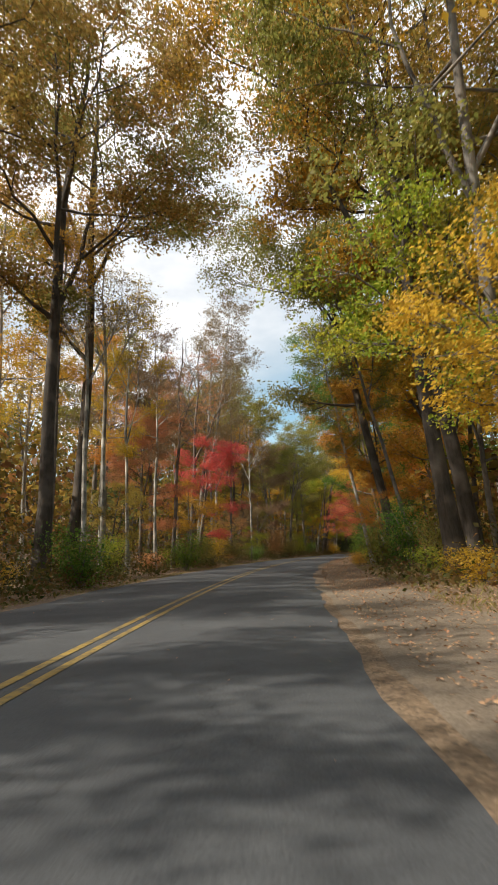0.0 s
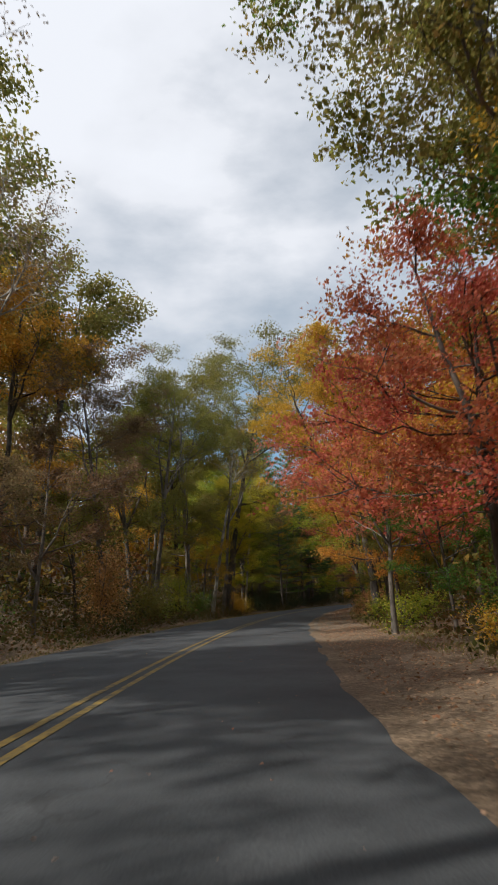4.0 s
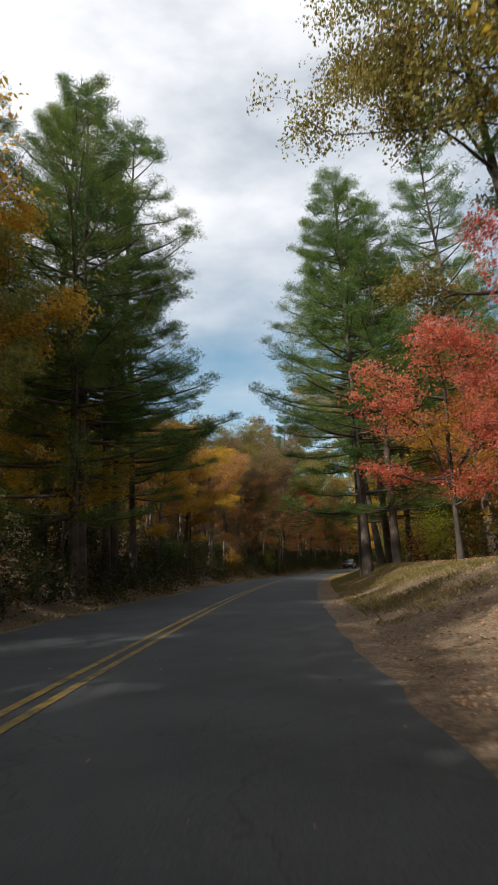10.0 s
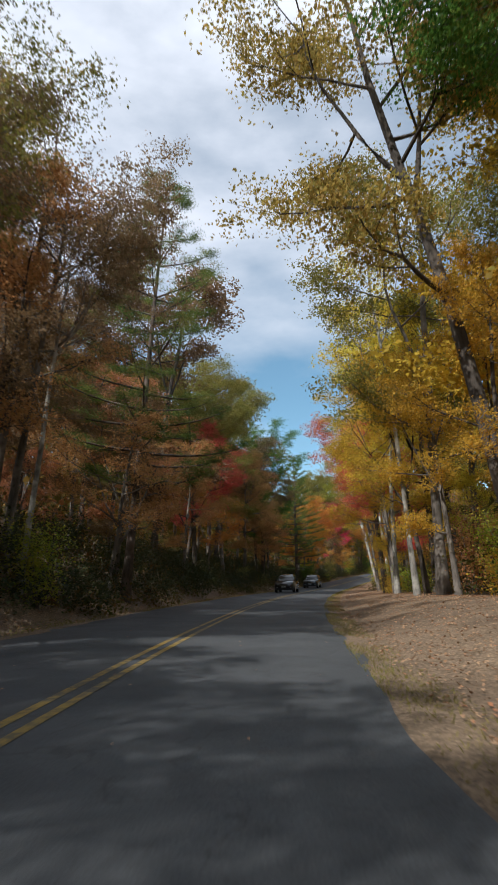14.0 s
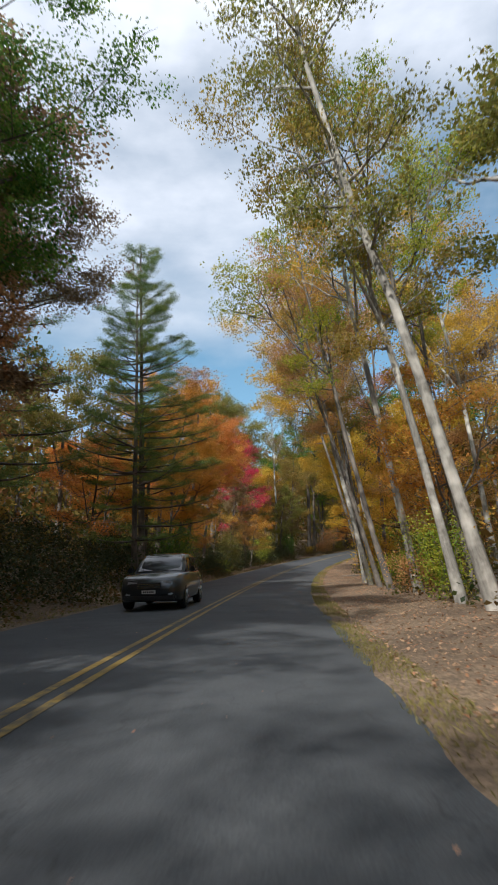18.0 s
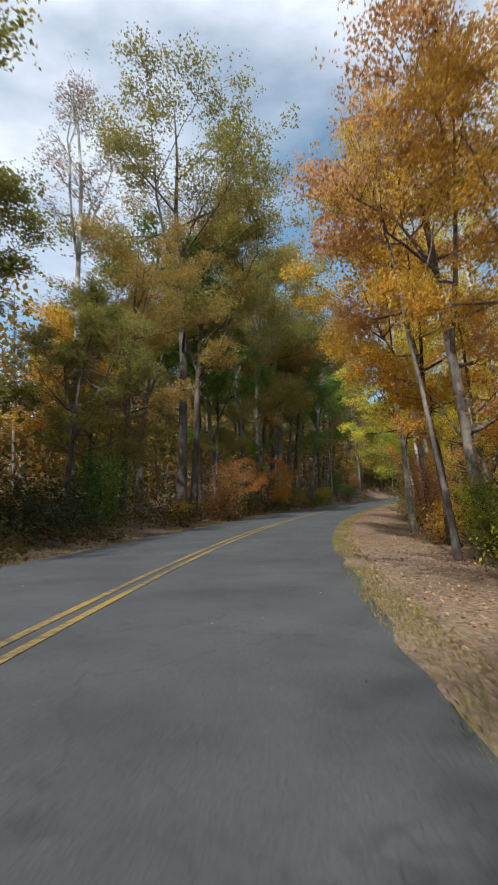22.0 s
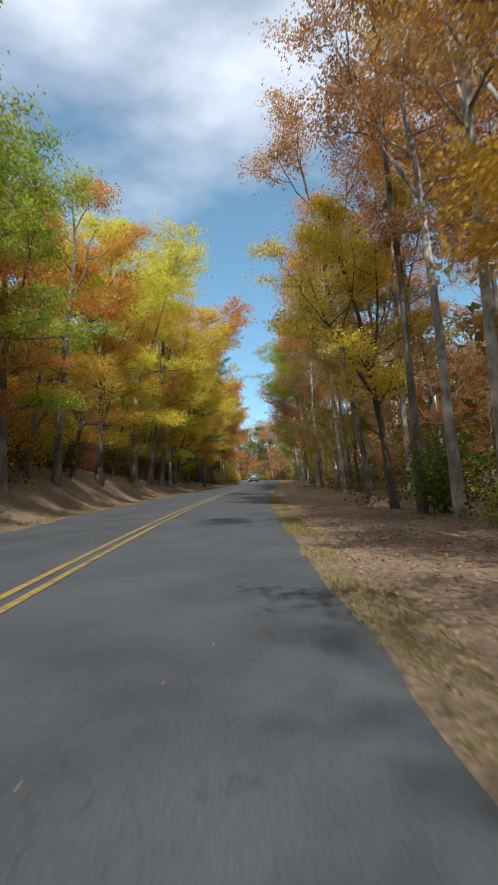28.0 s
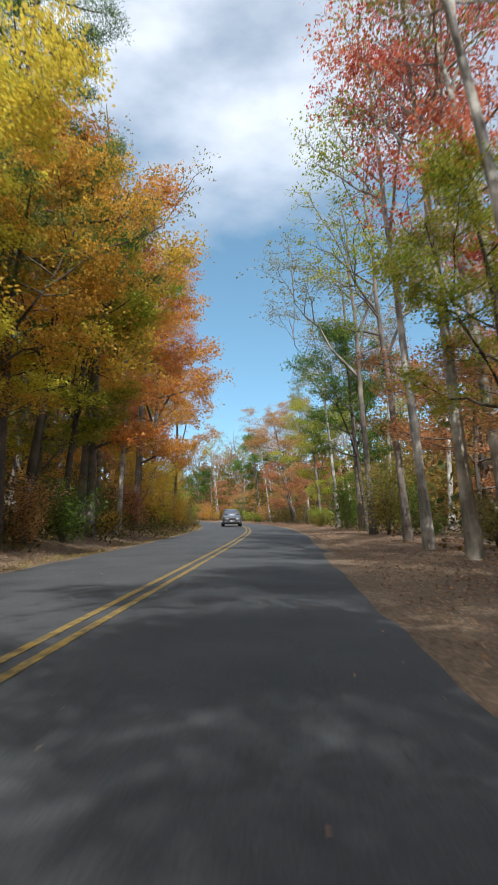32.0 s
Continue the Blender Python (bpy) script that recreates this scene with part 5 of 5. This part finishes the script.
def box_part(name, x, y, z, mat, parent, bevel=0.02, label=""):
    bm = bmesh.new()
    bmesh.ops.create_cube(bm, size=1)
    bmesh.ops.scale(bm, vec=(x[1] - x[0], y[1] - y[0], z[1] - z[0]), verts=bm.verts)
    bmesh.ops.translate(bm, vec=((x[0] + x[1]) / 2, (y[0] + y[1]) / 2, (z[0] + z[1]) / 2), verts=bm.verts)
    bmesh.ops.bevel(bm, geom=bm.edges[:], offset=bevel, segments=2, affect="EDGES")
    return part(name, bm, mat, parent, label)


def car(paint, label, roof_rack):
    """A sport-utility car, its nose towards -y, wheels on z = 0."""
    root = new("sport_utility_car")
    # y, half width at the sill, at the shoulder, height of sill, of shoulder
    outline = [(-2.28, .62, .60, .42, .70), (-2.18, .80, .76, .30, .84), (-1.95, .90, .86, .24, .97), (-1.3, .93, .90, .22, 1.04), (-.75, .93, .91, .22, 1.07), (.4, .93, .91, .22, 1.08),
               (1.6, .93, .90, .22, 1.08), (2.1, .90, .86, .28, 1.06), (2.28, .82, .76, .40, .95)]
    rings = []
    for y, a, b, lo, hi in outline:
        mid = (lo + hi) / 2
        half = [(a * .9, lo), (a, lo + .08), (a + .02, mid), (b + .01, hi - .08), (b * .92, hi), (0, hi + .03)]
        ring = [(x, y, z) for x, z in half] + [(-x, y, z) for x, z in half[-2::-1]]
        rings.append(ring)
    loft(rings, paint, "body", root)
    cabin = [(-.82, .80, .80, 1.05, 1.08), (-.30, .80, .70, 1.06, 1.50), (0.0, .80, .66, 1.06, 1.63), (.9, .80, .66, 1.06, 1.68), (1.7, .79, .65, 1.06, 1.64), (2.12, .76, .70, 1.05, 1.20)]
    rings = []
    for y, a, b, lo, hi in cabin:
        half = [(a, lo), ((a * .55 + b * .45), lo + (hi - lo) * .55), (b, hi - .05), (b * .8, hi), (0, hi + .015)]
        rings.append([(x, y, z) for x, z in half] + [(-x, y, z) for x, z in half[-2::-1]])
    loft(rings, paint, "roof", root)

    def pane(name, corners):
        bm = bmesh.new()
        bm.faces.new([bm.verts.new(c) for c in corners])
        geo = bmesh.ops.extrude_face_region(bm, geom=bm.faces[:])
        n = (Vector(corners[1]) - Vector(corners[0])).cross(Vector(corners[3]) - Vector(corners[0])).normalized()
        bmesh.ops.translate(bm, vec=n * .012, verts=[g for g in geo["geom"] if isinstance(g, bmesh.types.BMVert)])
        bmesh.ops.recalc_face_normals(bm, faces=bm.faces)
        part(name, bm, WINDOW, root)

    pane("windscreen", [(-.70, -.79, 1.10), (.70, -.79, 1.10), (.60, -.12, 1.585), (-.60, -.12, 1.585)])
    pane("rear_window", [(.64, 2.105, 1.24), (-.64, 2.105, 1.24), (-.58, 1.80, 1.60), (.58, 1.80, 1.60)])
    for k in (1, -1):
        for a, b in ((-.28, .45), (.52, 1.30), (1.36, 1.86)):
            base = [(k * .812, a, 1.10), (k * .812, b, 1.10), (k * .70, b - .04, 1.53), (k * .70, a + (.22 if a < 0 else 0), 1.53 if a > 0 else 1.50)]
            pane("side_window", base if k > 0 else base[::-1])
        lamp = box_part("headlight", (k * .50 - .17, k * .50 + .17), (-2.235, -2.10), (.70, .83), LAMP, root, .03, "clear headlight")
        box_part("fog_light", (k * .62 - .08, k * .62 + .08), (-2.29, -2.20), (.42, .50), LAMP, root, .02)
        box_part("tail_light", (k * .74 - .08, k * .74 + .08), (2.16, 2.27), (.78, 1.02), plain("red_lamp", (.3, .01, .01), .2), root, .02, "red tail light")
        m = box_part("door_mirror", (k * 1.0 - .10, k * 1.0 + .10), (-.62, -.48), (1.06, 1.22), paint, root, .04)
        for y in (-1.38, 1.36):
            bm = bmesh.new()
            bmesh.ops.create_cone(bm, cap_ends=True, segments=28, radius1=.355, radius2=.355, depth=.23)
            bmesh.ops.bevel(bm, geom=[e for e in bm.edges if len(e.link_faces) == 2 and abs(e.verts[0].co.z - e.verts[1].co.z) < .01], offset=.03, segments=2, affect="EDGES")
            bmesh.ops.rotate(bm, matrix=Matrix.Rotation(math.pi / 2, 3, "Y"), verts=bm.verts)
            bmesh.ops.translate(bm, vec=(k * .83, y, .355), verts=bm.verts)
            wheel = part("wheel", bm, RUBBER, root)
            bm = bmesh.new()
            bmesh.ops.create_cone(bm, cap_ends=True, segments=20, radius1=.22, radius2=.19, depth=.05)
            for i in range(5):
                spoke = bmesh.ops.create_cube(bm, size=1)["verts"]
                bmesh.ops.scale(bm, vec=(.05, .2, .03), verts=spoke)
                bmesh.ops.translate(bm, vec=(0, .11, .03), verts=spoke)
                bmesh.ops.rotate(bm, matrix=Matrix.Rotation(i * 1.2566, 3, "Z"), verts=spoke)
            bmesh.ops.rotate(bm, matrix=Matrix.Rotation(k * math.pi / 2, 3, "Y"), verts=bm.verts)
            bmesh.ops.translate(bm, vec=(k * .935, y, .355), verts=bm.verts)
            part("rim", bm, RIM, wheel)
        if roof_rack:
            box_part("roof_rail", (k * .60 - .02, k * .60 + .02), (.0, 1.6), (1.66, 1.71), BLACK, root, .012)
    box_part("grille", (-.36, .36), (-2.325, -2.20), (.60, .80), BLACK, root, .02, "black grille")
    for z in (.65, .70, .75):
        box_part("grille_bar", (-.33, .33), (-2.337, -2.31), (z - .012, z + .012), CHROME, root, .005)
    box_part("bumper", (-.78, .78), (-2.33, -2.10), (.28, .46), BLACK, root, .05)
    plate = box_part("number_plate", (-.20, .20), (-2.345, -2.32), (.48, .58), PLATE, root, .004)
    for i in range(6):
        box_part("plate_mark", (-.16 + i * .055, -.125 + i * .055), (-2.35, -2.343), (.505, .555), BLACK, plate, .002)
    for k in (-.3, .3):
        box_part("wiper", (k - .26, k + .26), (-.80, -.77), (1.10, 1.12), BLACK, root, .006)
    tagged(root, label, "car")
    return root


def park(root, s, u):
    root.matrix_world = Matrix.Translation(at(s, u, .045)) @ pose(0, 0, 0, math.degrees(math.atan(np.interp(s, _s, _grade))), 0, heading(s))


park(car(plain("dark_car_paint", (.022, .026, .030), .3, .3, 1.0), "dark grey sport-utility car coming towards the viewer on the asphalt", False), along(18) + 20.2, -3.8)
park(car(plain("brown_car_paint", (.020, .017, .016), .3, .3, 1.0), "dark brown sport-utility car on the oncoming lane", False), along(17.5) + 6.9, -3.8)
park(car(plain("silver_car_paint", (.11, .12, .14), .3, .5, 1.0), "silver-grey sport-utility car with roof rails on the asphalt", True), along(32) + 61, -3.3)


# ---- fallen wood on the verges ----


def fallen_branch(seed, length, s, off, right, turn):
    rng = np.random.default_rng(seed)
    q = np.linspace(0, 1, 8)
    bend = np.cumsum(rng.normal(size=(8, 2)) * .04, axis=0)
    pts = np.column_stack([q * length - length / 2, bend[:, 0], .05 + np.abs(bend[:, 1]) * .5])
    bag = Bag()
    bag.add(*tube(pts, .05 * (1 - q) ** .7 + .012, 7))
    u = EDGE_R + off if right else EDGE_L - off
    root = new("fallen_branch")
    part("bough", bag.mesh("bough", BARK_GREY, True), None, root)
    for i in range(4):
        x = rng.uniform(.25, .85)
        a = np.array([np.interp(x, q, pts[:, c]) for c in range(3)])
        e = a + np.array([.35, rng.choice([-1, 1]) * rng.uniform(.2, .5), rng.uniform(.05, .3)]) * length * .25
        tw = Bag()
        tw.add(*tube([a, (a + e) / 2 + rng.normal(size=3) * .02, e], [.018, .012, .005], 5))
        part("twig", tw.mesh("twig", BARK_GREY, True), None, root)
    root.matrix_world = Matrix.Translation(at(s, u, float(relief(s, u)))) @ pose(0, 0, 0, 0, 0, heading(s) + turn)
    tagged(root, "grey fallen branch lying on the leaf litter", "branch", "fallen branches")


for i, (when, off, right, turn, length) in enumerate([(25.7, 1.2, False, 20, 2.6), (26.0, 2.2, False, -35, 3.2), (26.3, 1.6, False, 70, 2.2), (9.4, 1.6, False, 10, 2.4), (10.1, 2.4, False, -50, 2.8),
                                                     (14.2, 3.4, True, 30, 1.8), (8.2, 3.2, True, -20, 2.0), (31.2, 3.0, True, 60, 2.2), (1.1, 2.0, False, 15, 2.4), (20.8, 2.6, True, 80, 1.6)]):
    fallen_branch(400 + i, length, along(when), off, right, turn + 90)
